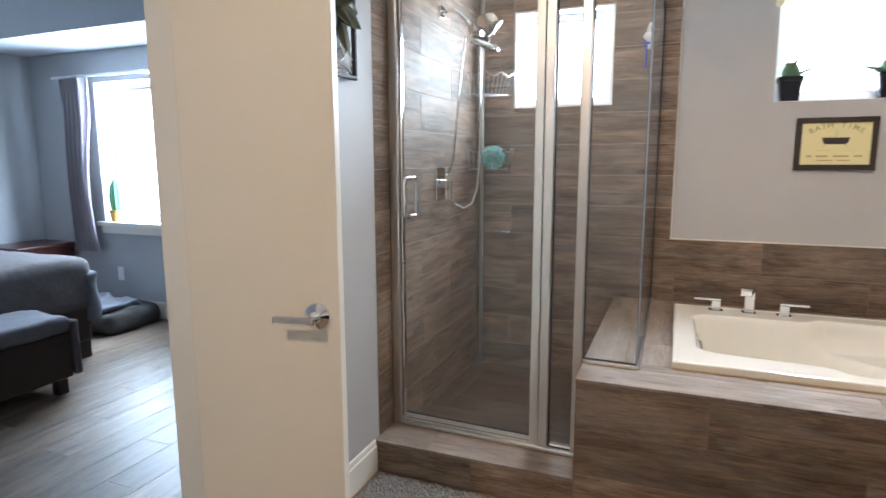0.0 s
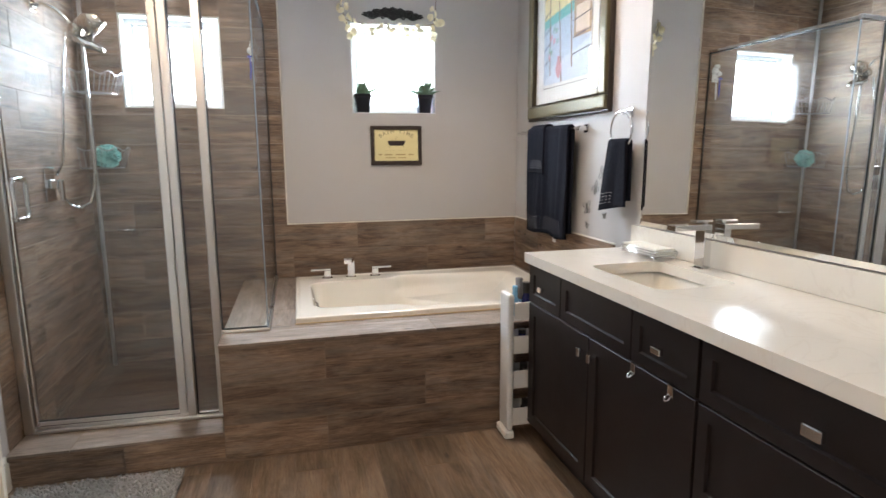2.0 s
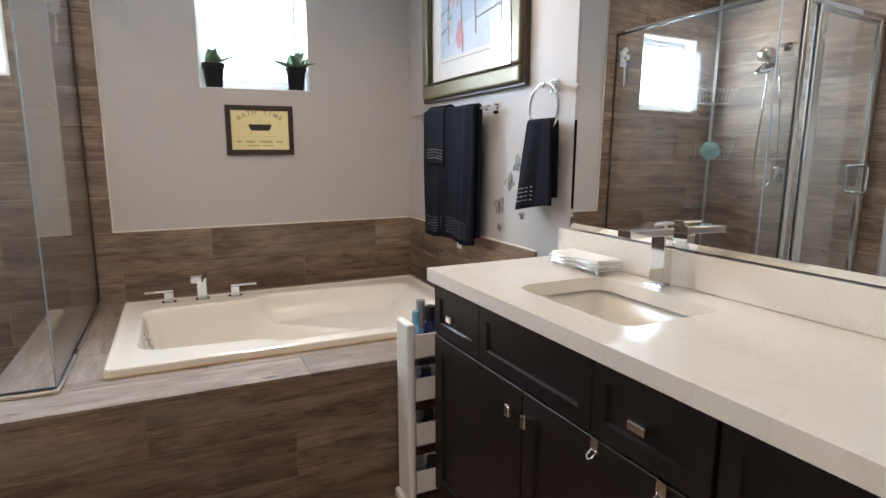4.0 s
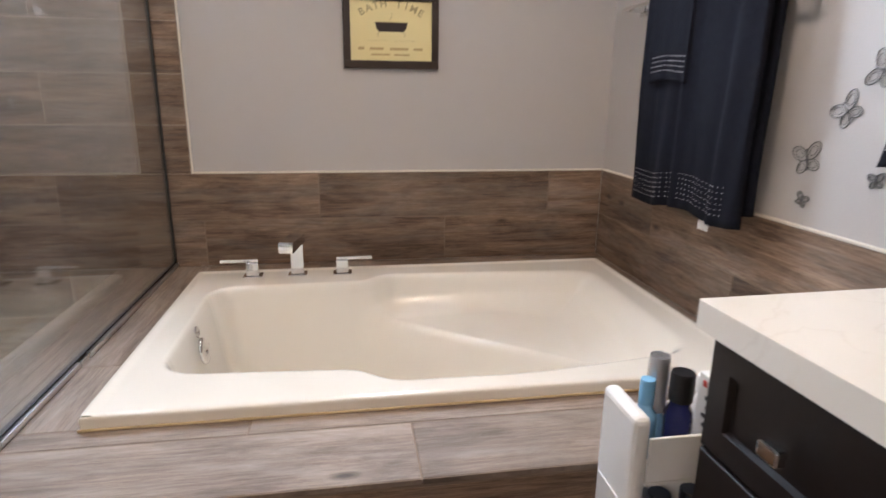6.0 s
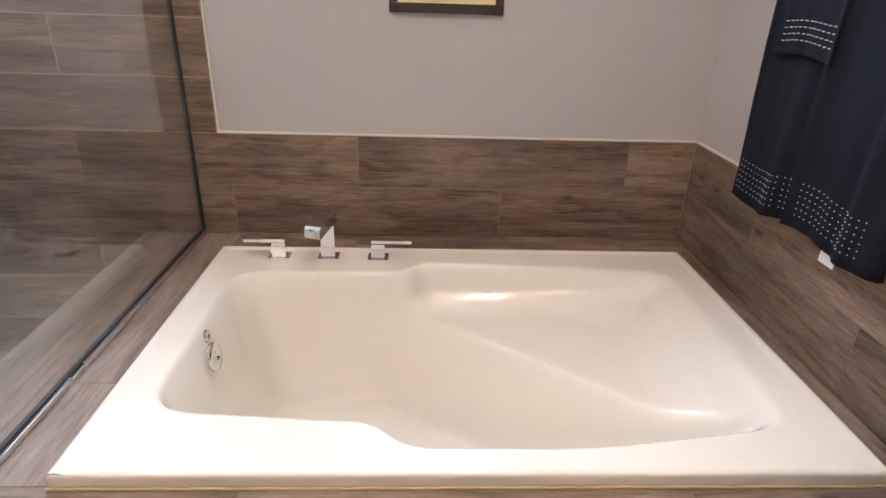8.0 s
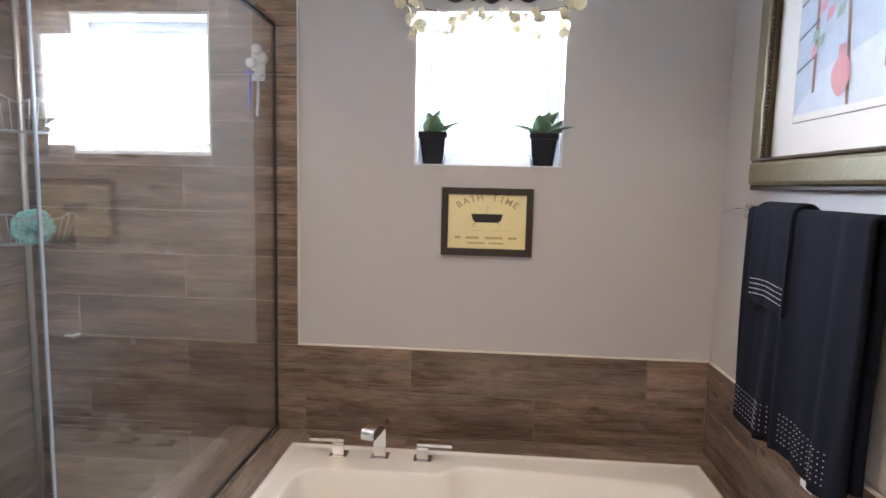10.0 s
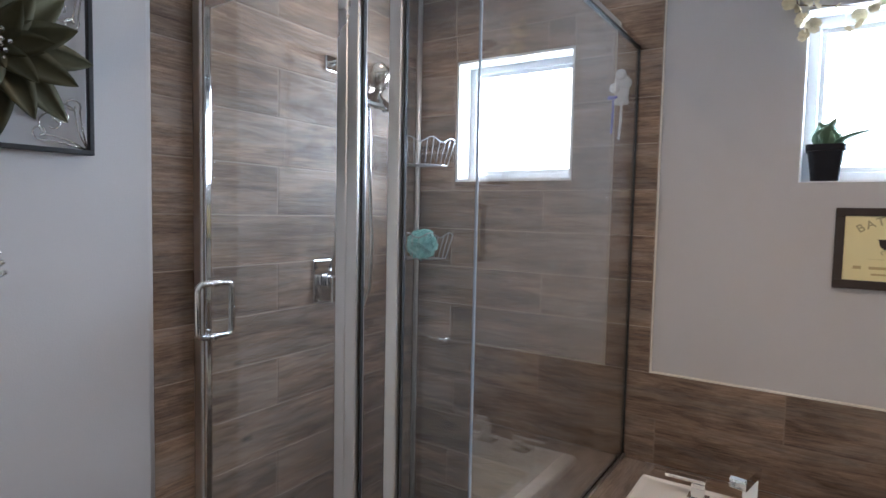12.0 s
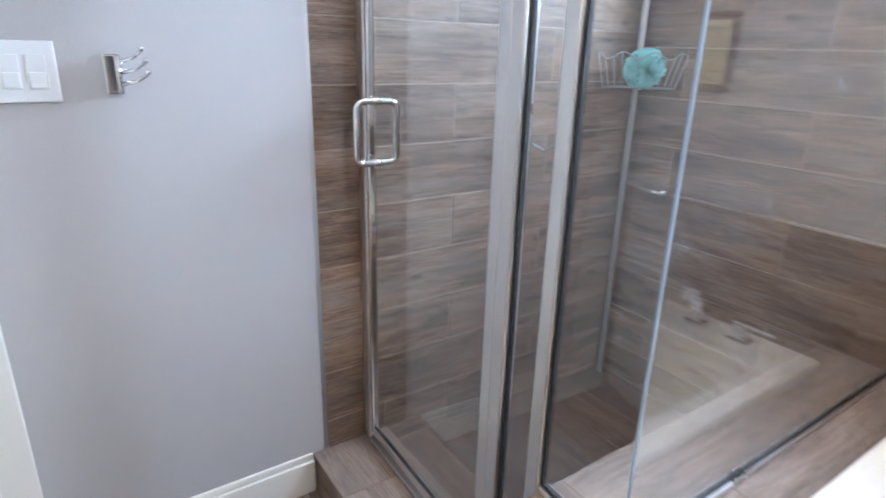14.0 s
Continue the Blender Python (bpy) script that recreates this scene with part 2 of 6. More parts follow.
def solo(name, bm, material, label, category, group="", smooth=False, kind="", base=None):
    return tagged(link_mesh(name, bm, material, None, smooth, base), label, category, group, kind)


def struct(name, bm, material, smooth=False, label=""):
    return tagged(link_mesh(name, bm, material, None, smooth), label, "", "", "structure")


def add_box(bm, x0, x1, y0, y1, z0, z1, bevel=0.0, seg=2, m=None):
    b = bmesh.new()
    bmesh.ops.create_cube(b, size=1)
    bmesh.ops.scale(b, vec=(x1 - x0, y1 - y0, z1 - z0), verts=b.verts)
    bmesh.ops.translate(b, vec=((x0 + x1) / 2, (y0 + y1) / 2, (z0 + z1) / 2), verts=b.verts)
    if bevel:
        bmesh.ops.bevel(b, geom=b.edges[:], offset=bevel, segments=seg, affect="EDGES", profile=0.5)
    merge(bm, b, m)
    return bm


def merge(bm, b, m=None):
    if m is not None:
        bmesh.ops.transform(b, matrix=m, verts=b.verts)
    tmp = bpy.data.meshes.new("tmp")
    b.to_mesh(tmp)
    b.free()
    bm.from_mesh(tmp)
    bpy.data.meshes.remove(tmp)


def box(x0, x1, y0, y1, z0, z1, bevel=0.0, seg=2, m=None):
    return add_box(bmesh.new(), x0, x1, y0, y1, z0, z1, bevel, seg, m)


def add_tube(bm, pts, r, sides=10, caps=True, closed=False):
    """A round rod along a run of points. r: one radius, or one for each point."""
    pts = [Vector(p) for p in pts]
    n = len(pts)
    rs = r if isinstance(r, (list, tuple)) else [r] * n
    rings, ref = [], None
    for i, p in enumerate(pts):
        a, c = (pts[i - 1] if i or closed else p), (pts[(i + 1) % n] if i < n - 1 or closed else p)
        d = (c - a).normalized()
        if ref is None:
            ref = d.orthogonal().normalized()
        ref = (ref - d * ref.dot(d)).normalized()
        s = d.cross(ref)
        rings.append([bm.verts.new(p + rs[i] * (math.cos(2 * math.pi * k / sides) * ref + math.sin(2 * math.pi * k / sides) * s)) for k in range(sides)])
    for i in range(n if closed else n - 1):
        u, v = rings[i], rings[(i + 1) % n]
        for k in range(sides):
            bm.faces.new((u[k], u[(k + 1) % sides], v[(k + 1) % sides], v[k]))
    if caps and not closed:
        bm.faces.new(rings[0][::-1])
        bm.faces.new(rings[-1])
    return bm


def tube(pts, r, sides=10, caps=True, closed=False):
    return add_tube(bmesh.new(), pts, r, sides, caps, closed)


def add_lathe(bm, profile, centre, axis="z", sides=28):
    """Turns (radius, height) pairs about an axis through centre."""
    c = Vector(centre)
    rings = []
    for r, h in profile:
        ring = []
        for k in range(sides):
            a = 2 * math.pi * k / sides
            u, v = r * math.cos(a), r * math.sin(a)
            ring.append(bm.verts.new(c + Vector({"z": (u, v, h), "x": (h, u, v), "y": (v, h, u)}[axis])))
        rings.append(ring)
    for i in range(len(rings) - 1):
        for k in range(sides):
            bm.faces.new((rings[i][k], rings[i][(k + 1) % sides], rings[i + 1][(k + 1) % sides], rings[i + 1][k]))
    bm.faces.new(rings[0][::-1])
    bm.faces.new(rings[-1])
    return bm


def lathe(profile, centre, axis="z", sides=28):
    return add_lathe(bmesh.new(), profile, centre, axis, sides)


def arc(c, r, a0, a1, n, plane="xz"):
    out = []
    for k in range(n + 1):
        a = radians(a0 + (a1 - a0) * k / n)
        u, v = r * math.cos(a), r * math.sin(a)
        out.append(Vector(c) + Vector({"xz": (u, 0, v), "yz": (0, u, v), "xy": (u, v, 0)}[plane]))
    return out


def holed_wall(axis, at, thick, u0, u1, z0, z1, holes):
    """A wall slab with openings right through. axis: the normal ('x' or 'y'); at: one face, thick: to the other."""
    us = sorted({u0, u1, *[h[0] for h in holes], *[h[1] for h in holes]})
    zs = sorted({z0, z1, *[h[2] for h in holes], *[h[3] for h in holes]})

    def solid(i, j):
        if not (0 <= i < len(us) - 1 and 0 <= j < len(zs) - 1):
            return False
        u, z = (us[i] + us[i + 1]) / 2, (zs[j] + zs[j + 1]) / 2
        return not any(h[0] < u < h[1] and h[2] < z < h[3] for h in holes)
    bm = bmesh.new()
    P = (lambda u, d, z: (at + d, u, z)) if axis == "x" else (lambda u, d, z: (u, at + d, z))

    def quad(*ps):
        bm.faces.new([bm.verts.new(p) for p in ps])
    for i in range(len(us) - 1):
        for j in range(len(zs) - 1):
            if not solid(i, j):
                continue
            a, b, c, d = us[i], us[i + 1], zs[j], zs[j + 1]
            for k in (0, thick):
                quad(P(a, k, c), P(b, k, c), P(b, k, d), P(a, k, d))
            for di, dj, e in ((-1, 0, (a, a, c, d)), (1, 0, (b, b, c, d)), (0, -1, (a, b, c, c)), (0, 1, (a, b, d, d))):
                if not solid(i + di, j + dj):
                    p, q, r_, s = e
                    quad(P(p, 0, r_), P(q, 0, s), P(q, thick, s), P(p, thick, r_))
    bmesh.ops.remove_doubles(bm, verts=bm.verts, dist=1e-5)
    bmesh.ops.recalc_face_normals(bm, faces=bm.faces)
    return bm


# ---- setting: walls, openings, floor bed, ceilings ----
YB, XR, XL, YS = 3.338, 1.615, -1.138, -1.40
W1 = (0.455, 1.018, 1.625, 2.195)      # window over the tub
W2 = (-0.912, -0.344, 1.643, 2.190)    # window in the shower
wall_back = struct("wall_back", holed_wall("y", YB, 0.16, -1.27, 1.75, -0.02, CEIL, [W1, W2]), PAINT)
wall_right = struct("wall_right", box(XR, XR + 0.14, 1.80, YB - 0.001, -0.02, CEIL), PAINT)
# the wall behind the vanity, and all that stands along it, is slightly out of square
VANITY_TURN = Matrix.Translation((XR, 1.80, 0)) @ pose(0, 0, 0, 0, 0, 1.3) @ Matrix.Translation((-XR, -1.80, 0))
wall_vanity = struct("wall_vanity", box(XR, XR + 0.14, YS - 0.14, 1.80, -0.02, CEIL, m=VANITY_TURN), PAINT)
wall_south = struct("wall_south", box(-1.27, XR + 0.06, YS - 0.14, YS, -0.02, CEIL), PAINT)
DOOR0, DOOR1, DOORH = 0.19, 1.045, 2.06
wall_left = struct("wall_left", holed_wall("x", XL, -0.12, YS + 0.001, 1.988, -0.02, CEIL, [(DOOR0, DOOR1, -0.02, DOORH)]), PAINT)
struct("wall_left_corner_bead", tube([(XL - 0.0305, 1.988, 0), (XL - 0.0305, 1.988, CEIL)], 0.030, 32), PAINT, True)
wall_shower = struct("wall_shower", box(-1.248, -1.152, 2.003, YB - 0.001, -0.02, CEIL), GROUT)
wall_shower_back = struct("wall_shower_back", holed_wall("y", YB - 0.001, -0.004, -1.151, -0.002, 0, CEIL, [W2]), GROUT)
bm = box(-1.27, 1.75, YS - 0.14, YB + 0.16, CEIL + 0.001, CEIL + 0.1)
ceiling = struct("ceiling", bm, PAINT_WHITE)
floor = struct("floor", box(-6.0, 1.75, -2.4, 3.64, -0.05, -0.004), GROUT)

# bedroom shell
BX0, BYN = -5.42, 3.46
BW = (-4.62, -3.32, 0.82, 2.0)
wall_bed_north = struct("wall_bedroom_north", holed_wall("y", BYN, 0.16, BX0 - 0.14, -1.271, -0.02, 2.9, [BW]), PAINT_BED)
struct("wall_bedroom_west", box(BX0 - 0.14, BX0, -2.3, BYN - 0.001, -0.02, 2.9), PAINT_BED)
struct("wall_bedroom_south", box(BX0 - 0.14, -1.27, -2.44, -2.301, -0.02, 2.9), PAINT_BED)
SOF = 2.26
# the dim light on the bedroom ceiling is put into this grey-blue colour
PAINT_BCEIL_DIM = mat("bedroom_ceiling_dimmed", (0.46, 0.48, 0.51), 0.8, vary=0.02, bump=0.15, bscale=120)
struct("ceiling_bedroom_soffit", box(BX0, -1.25, 2.86, BYN, SOF, SOF + 0.02), PAINT_BCEIL_DIM)
struct("ceiling_bedroom_riser", box(BX0, -1.25, 2.86, 2.88, SOF + 0.021, 2.62), PAINT_BCEIL_DIM)
struct("ceiling_bedroom", box(BX0, -1.25, -2.3, 2.9, 2.621, 2.7), PAINT_BCEIL_DIM)

# door frame
bm = bmesh.new()
for y0, y1 in ((DOOR0 - 0.19, DOOR0 - 0.002), (DOOR1 + 0.002, DOOR1 + 0.195)):
    add_box(bm, XL, XL + 0.014, y0, y1, 0, DOORH + 0.075, 0.004)
add_box(bm, XL, XL + 0.014, DOOR0 - 0.002, DOOR1 + 0.002, DOORH + 0.002, DOORH + 0.075, 0.004)
add_box(bm, XL - 0.125, XL + 0.002, DOOR1 - 0.016, DOOR1 - 0.001, 0, DOORH, 0.002)
add_box(bm, XL - 0.125, XL + 0.002, DOOR0 + 0.001, DOOR0 + 0.016, 0, DOORH, 0.002)
struct("trim_doorway", bm, TRIM)


def baseboard(name, x0, x1, y0, y1, face):
    bm_ = box(x0, x1, y0, y1, 0, 0.118, 0.003)
    if face == "x":
        add_box(bm_, x0, x0 + (x1 - x0) * 0.62, y0, y1, 0.1185, 0.145, 0.005)
    else:
        add_box(bm_, x0, x1, y1 - (y1 - y0) * 0.62, y1, 0.1185, 0.145, 0.005)
    return struct(name, bm_, TRIM)


baseboard("baseboard", XL, XL + 0.016, DOOR1 + 0.197, 1.946, "x")
baseboard("baseboard_bedroom", BX0 + 0.001, -1.272, BYN - 0.016, BYN, "y")


# ---- windows ----
def window_unit(name, W, y0, rail=0.04, mull=None):
    """Vinyl unit set to the outer side of the opening y0 + 0.16."""
    x0, x1, z0, z1 = W
    th = thing(name, ((x0 + x1) / 2, y0 + 0.12, z0), "", "")
    th["kind"] = "structure"
    yy = y0 + 0.10
    part("window_frame", add_box(add_box(add_box(box(x0 + .001, x0 + rail, yy, yy + .05, z0 + .001, z1 - .001, .003), x1 - rail, x1 - .001, yy, yy + .05, z0 + .001, z1 - .001, .003),
         x0 + rail, x1 - rail, yy, yy + .05, z0 + .001, z0 + rail, .003), x0 + rail, x1 - rail, yy, yy + .05, z1 - rail, z1 - .001, .003), VINYL, th)
    s = rail + 0.018
    sash = add_box(add_box(box(x0 + rail + .001, x0 + s, yy + .012, yy + .04, z0 + rail, z1 - rail, .002), x1 - s, x1 - rail - .001, yy + .012, yy + .04, z0 + rail, z1 - rail, .002),
                   x0 + s, x1 - s, yy + .012, yy + .04, z0 + rail, z0 + s, .002)
    add_box(sash, x0 + s, x1 - s, yy + .012, yy + .04, z1 - s, z1 - rail, .002)
    if mull:
        add_box(sash, mull - 0.025, mull + 0.025, yy + .012, yy + .04, z0 + s, z1 - s, .002)
    part("sash", sash, VINYL, th)
    g = part("pane", box(x0 + s, x1 - s, yy + .024, yy + .028, z0 + s, z1 - s), PANE, th)
    g.visible_shadow = False
    return th


window_unit("window_1", W1, YB)
window_unit("window_2", W2, YB)
w3 = window_unit("window_3", BW, BYN, 0.05)
struct("trim_bedroom_sill", box(BW[0] - 0.06, BW[1] + 0.06, BYN - 0.045, BYN + 0.09, BW[2] - 0.035, BW[2] + 0.002, 0.006), TRIM)
struct("trim_bedroom_apron", box(BW[0] - 0.03, BW[1] + 0.03, BYN - 0.018, BYN - 0.001, BW[2] - 0.10, BW[2] - 0.036, 0.004), TRIM)
bm = holed_wall("y", YB - 0.006, 0.10, W2[0] + 0.0, W2[1] - 0.0, W2[2], W2[3], [(W2[0] + .012, W2[1] - .012, W2[2] + .012, W2[3] - .012)])
struct("trim_window_shower", bm, VINYL)
bm = holed_wall("y", YB - 0.001, 0.10, W1[0] + 0.0, W1[1] - 0.0, W1[2], W1[3], [(W1[0] + .004, W1[1] - .004, W1[2] + .004, W1[3] - .004)])
struct("trim_window_bath", bm, VINYL)

# ---- tub platform and shower base ----
RHW = 0.1765
DX0, DY0, DZ = -0.288, 1.94, 0.543
TX0, TX1, TY0, TY1 = 0.037, 1.527, 2.176, 3.140   # tub rim
bm = box(DX0 + 0.012, XR - 0.013, DY0 + 0.012, DY0 + 0.06, 0, DZ - 0.012)
add_box(bm, DX0 + 0.012, DX0 + 0.06, DY0 + 0.061, YB - 0.013, 0, DZ - 0.012)
add_box(bm, DX0 + 0.061, XR - 0.013, DY0 + 0.061, TY0 + 0.02, DZ - 0.05, DZ - 0.012)
add_box(bm, DX0 + 0.061, TX0 + 0.02, TY0 + 0.021, YB - 0.013, DZ - 0.05, DZ - 0.012)
add_box(bm, TX0 + 0.021, XR - 0.013, TY1 - 0.02, YB - 0.013, DZ - 0.05, DZ - 0.012)
add_box(bm, TX1 - 0.02, XR - 0.013, TY0 + 0.021, TY1 - 0.021, DZ - 0.05, DZ - 0.012)
tub_deck = struct("tub_deck", bm, GROUT)
SF = 0.045
shower_floor = struct("shower_floor", box(-1.151, DX0 + 0.011, 2.22, YB - 0.006, 0, SF - 0.01), GROUT)
CY0, CY1, CZ = 1.95, 2.22, 0.14
shower_curb = struct("shower_curb", box(-1.137, DX0 + 0.011, CY0 + 0.011, CY1 - 0.001, 0, CZ - 0.011), GROUT)


# ---- shower ----
def shower_enclosure():
    th = thing("shower_enclosure", (-0.6, 2.145, CZ), "framed clear glass shower enclosure with polished aluminium posts and header", "shower enclosure")
    Y0, Y1, HZ, GX = 2.130, 2.162, 2.145, -0.090

    def part(name, bm_, material, parent, label="", smooth=False):
        # the front line runs slightly askew of the back wall
        for v in bm_.verts:
            if v.co.y < 2.3:
                v.co.y += .007 - .033 * (v.co.x + 1.1)
        return part_of(name, bm_, material, parent, label, smooth)
    part("wall_jamb", box(-1.142, -1.098, Y0, Y1, CZ + .001, HZ, .006, 3), ALU, th)
    part("header", add_box(box(-1.142, GX + .009, Y0 + .003, Y1 - .003, HZ + .001, HZ + .028, .003), GX - .009, GX + .009, Y1 - .002, 3.329, HZ + .001, HZ + .022, .003), CHROME, th)
    part("threshold", add_box(box(-1.096, -.305, Y0 - .004, Y1 + .006, CZ + .001, CZ + .016, .003), -1.096, -.305, 2.1420, 2.1540, CZ + .017, CZ + .03, .002), ALU, th)
    part("pivot_post", box(-.462, -.424, Y0 - .002, Y1, CZ + .02, HZ, .004, 2), ALU, th)
    part("corner_post", box(-.329, -.292, Y0, Y0 + .02, CZ + .02, HZ, .004), ALU, th)
    part("sill_channel", add_box(box(-.290, GX + .012, Y0 + .003, Y1 - .003, DZ + .001, DZ + .014, .002), GX - .012, GX + .012, Y1 - .002, 3.329, DZ + .001, DZ + .014, .002), ALU, th)
    dr = part("door", box(-1.078, -.501, 2.1430, 2.1490, CZ + .052, HZ - .03), GLASS, th, "clear glass pivot door")
    dr.visible_shadow = False
    part("stile", box(-1.096, -1.079, 2.1320, 2.1580, CZ + .034, HZ - .004, .006, 3), CHROME, dr)
    part("stile", box(-.500, -.463, 2.130, 2.161, CZ + .034, HZ - .004, .004, 2), ALU, dr)
    part("rail", box(-1.078, -.501, 2.1360, 2.1560, CZ + .034, CZ + .052, .003), ALU, dr)
    part("rail", box(-1.078, -.501, 2.1360, 2.1560, HZ - .03, HZ - .008, .003), ALU, dr)
    part("sweep", add_box(box(-1.078, -.501, 2.1400, 2.1520, CZ + .0305, CZ + .0335), -1.078, -.501, 2.1415, 2.1505, CZ + .0525, CZ + .057), SEAL, dr)
    hx, z0, z1, r = -1.048, 1.095, 1.262, .022
    pts = []
    for cy, cz, a in ((2.0850 + r, z0 + r, 180), (2.2070 - r, z0 + r, 270), (2.2070 - r, z1 - r, 0), (2.0850 + r, z1 - r, 90)):
        pts += arc((hx, cy, cz), r, a, a + 90, 6, "yz")
    hd = part("handle", tube(pts, .0102, 14, closed=True), CHROME, dr, "chrome back-to-back pull handle", True)
    for zz in (z0, z1):
        part("collar", lathe([(.012, -.012), (.013, -.010), (.013, .010), (.012, .012)], (hx, 2.1460, zz), "y", 16), CHROME, hd, smooth=True)
    for x0, x1, z in ((-.423, -.330, CZ + .02), (-.291, GX - .001, DZ + .016)):
        p = part("fixed_panel", box(x0, x1, 2.1430, 2.1490, z, HZ), GLASS, th, "narrow clear glass panel")
        p.visible_shadow = False
        part("seal", add_box(box(x0, x0 + .005, 2.1410, 2.1510, z, HZ), x0 + .006, x1, 2.1410, 2.1510, z, z + .005), SEAL, p)
    p = part("side_panel", box(GX - .003, GX + .003, 2.1510, 3.318, DZ + .016, HZ), GLASS_SPOTTED, th, "large clear glass panel on the tub deck")
    p.visible_shadow = False
    part("seal", add_box(box(GX - .006, GX + .006, 3.319, 3.329, DZ + .016, HZ), GX - .005, GX + .005, 2.1530, 3.318, DZ + .0165, DZ + .021), SEAL, p)
    part("seal", box(GX - .007, GX + .007, 2.1640, 3.318, HZ - .007, HZ - .0005), SEAL, p)
    part("corner_seal", box(GX + .0005, GX + .0055, 2.1420, 2.1500, DZ + .016, HZ, .002), mat("clear_seal", (.30, .36, .42), .12, spec=.8), th)
    return th


shower_enclosure()


def shower_set():
    th = thing("shower_set", (-1.143, 2.74, 2.08), "chrome and nickel shower head with hand shower on a bent arm", "shower head")
    X = -1.143
    part("flange", box(X, X + .012, 2.71, 2.77, 2.05, 2.11, .004), CHROME, th)
    part("arm", tube([(X + .01, 2.74, 2.08), (X + .06, 2.74, 2.088), (X + .11, 2.74, 2.062), (X + .15, 2.74, 2.02), (X + .175, 2.74, 1.985)], .011, 14), CHROME, th, smooth=True)
    part("diverter", lathe([(.005, -.045), (.026, -.040), (.032, -.02), (.034, 0), (.030, .022), (.02, .036), (.004, .04)], (X + .19, 2.74, 1.972), "y", 20), NICKEL, th, smooth=True)
    part("hand_shower", tube([(X + .20, 2.72, 1.998), (X + .235, 2.72, 2.008), (X + .27, 2.72, 2.003), (X + .30, 2.725, 1.978)], [.022, .042, .050, .044], 20), NICKEL, th, "nickel hand shower", True)
    hb = bmesh.new()
    b = bmesh.new()
    add_lathe(b, [(.012, .06), (.02, .035), (.062, .015), (.078, .006), (.08, -.004), (.074, -.010)], (0, 0, 0), "z", 28)
    merge(hb, b, Matrix.Translation((X + .235, 2.74, 1.905)) @ pose(0, 0, 0, 0, 22, 0))
    rose = part("spray_head", hb, CHROME, th, smooth=True)
    f = bmesh.new()
    for k in range(14):
        a, rr = k * 2.4, .015 + .0042 * k
        b = bmesh.new()
        add_lathe(b, [(.006, 0), (.005, -.004), (.002, -.006)], (rr * math.cos(a), rr * math.sin(a), -.0102), "z", 8)
        merge(f, b, Matrix.Translation((X + .235, 2.74, 1.905)) @ pose(0, 0, 0, 0, 22, 0))
    part("nozzles", f, mat("dark_rubber", (.03, .03, .035), .5, vary=.1), rose)["kind"] = "stuff"
    pts = [(X + .21, 2.73, 1.94), (X + .215, 2.735, 1.85), (X + .21, 2.75, 1.6), (X + .205, 2.77, 1.35), (X + .19, 2.78, 1.2), (X + .16, 2.78, 1.115), (X + .115, 2.77, 1.085), (X + .075, 2.75, 1.105), (X + .05, 2.73, 1.155), (X + .045, 2.715, 1.20)]
    fine = []
    for i in range(len(pts) - 1):
        for k in range(14):
            fine.append(Vector(pts[i]).lerp(Vector(pts[i + 1]), k / 14))
    part("hose", tube(fine, [.0085 if i % 2 else .0068 for i in range(len(fine))], 8), CHROME, th, smooth=True)
    part("hose", tube([(X + .155, 2.70, 1.95), (X + .13, 2.69, 1.8), (X + .11, 2.68, 1.55), (X + .085, 2.69, 1.33), (X + .045, 2.705, 1.26)], .0065, 8), CHROME, th, smooth=True)
    v = thing("shower_valve", (X, 2.715, 1.215), "square chrome shower valve with lever on the tiled wall", "shower valve")
    part("plate", box(X, X + .009, 2.655, 2.775, 1.13, 1.30, .003), CHROME, v)
    part("hub", box(X + .0095, X + .05, 2.692, 2.738, 1.192, 1.238, .006), CHROME, v)
    part("lever", box(X + .05, X + .066, 2.70, 2.73, 1.13, 1.235, .004), CHROME, v)


shower_set()


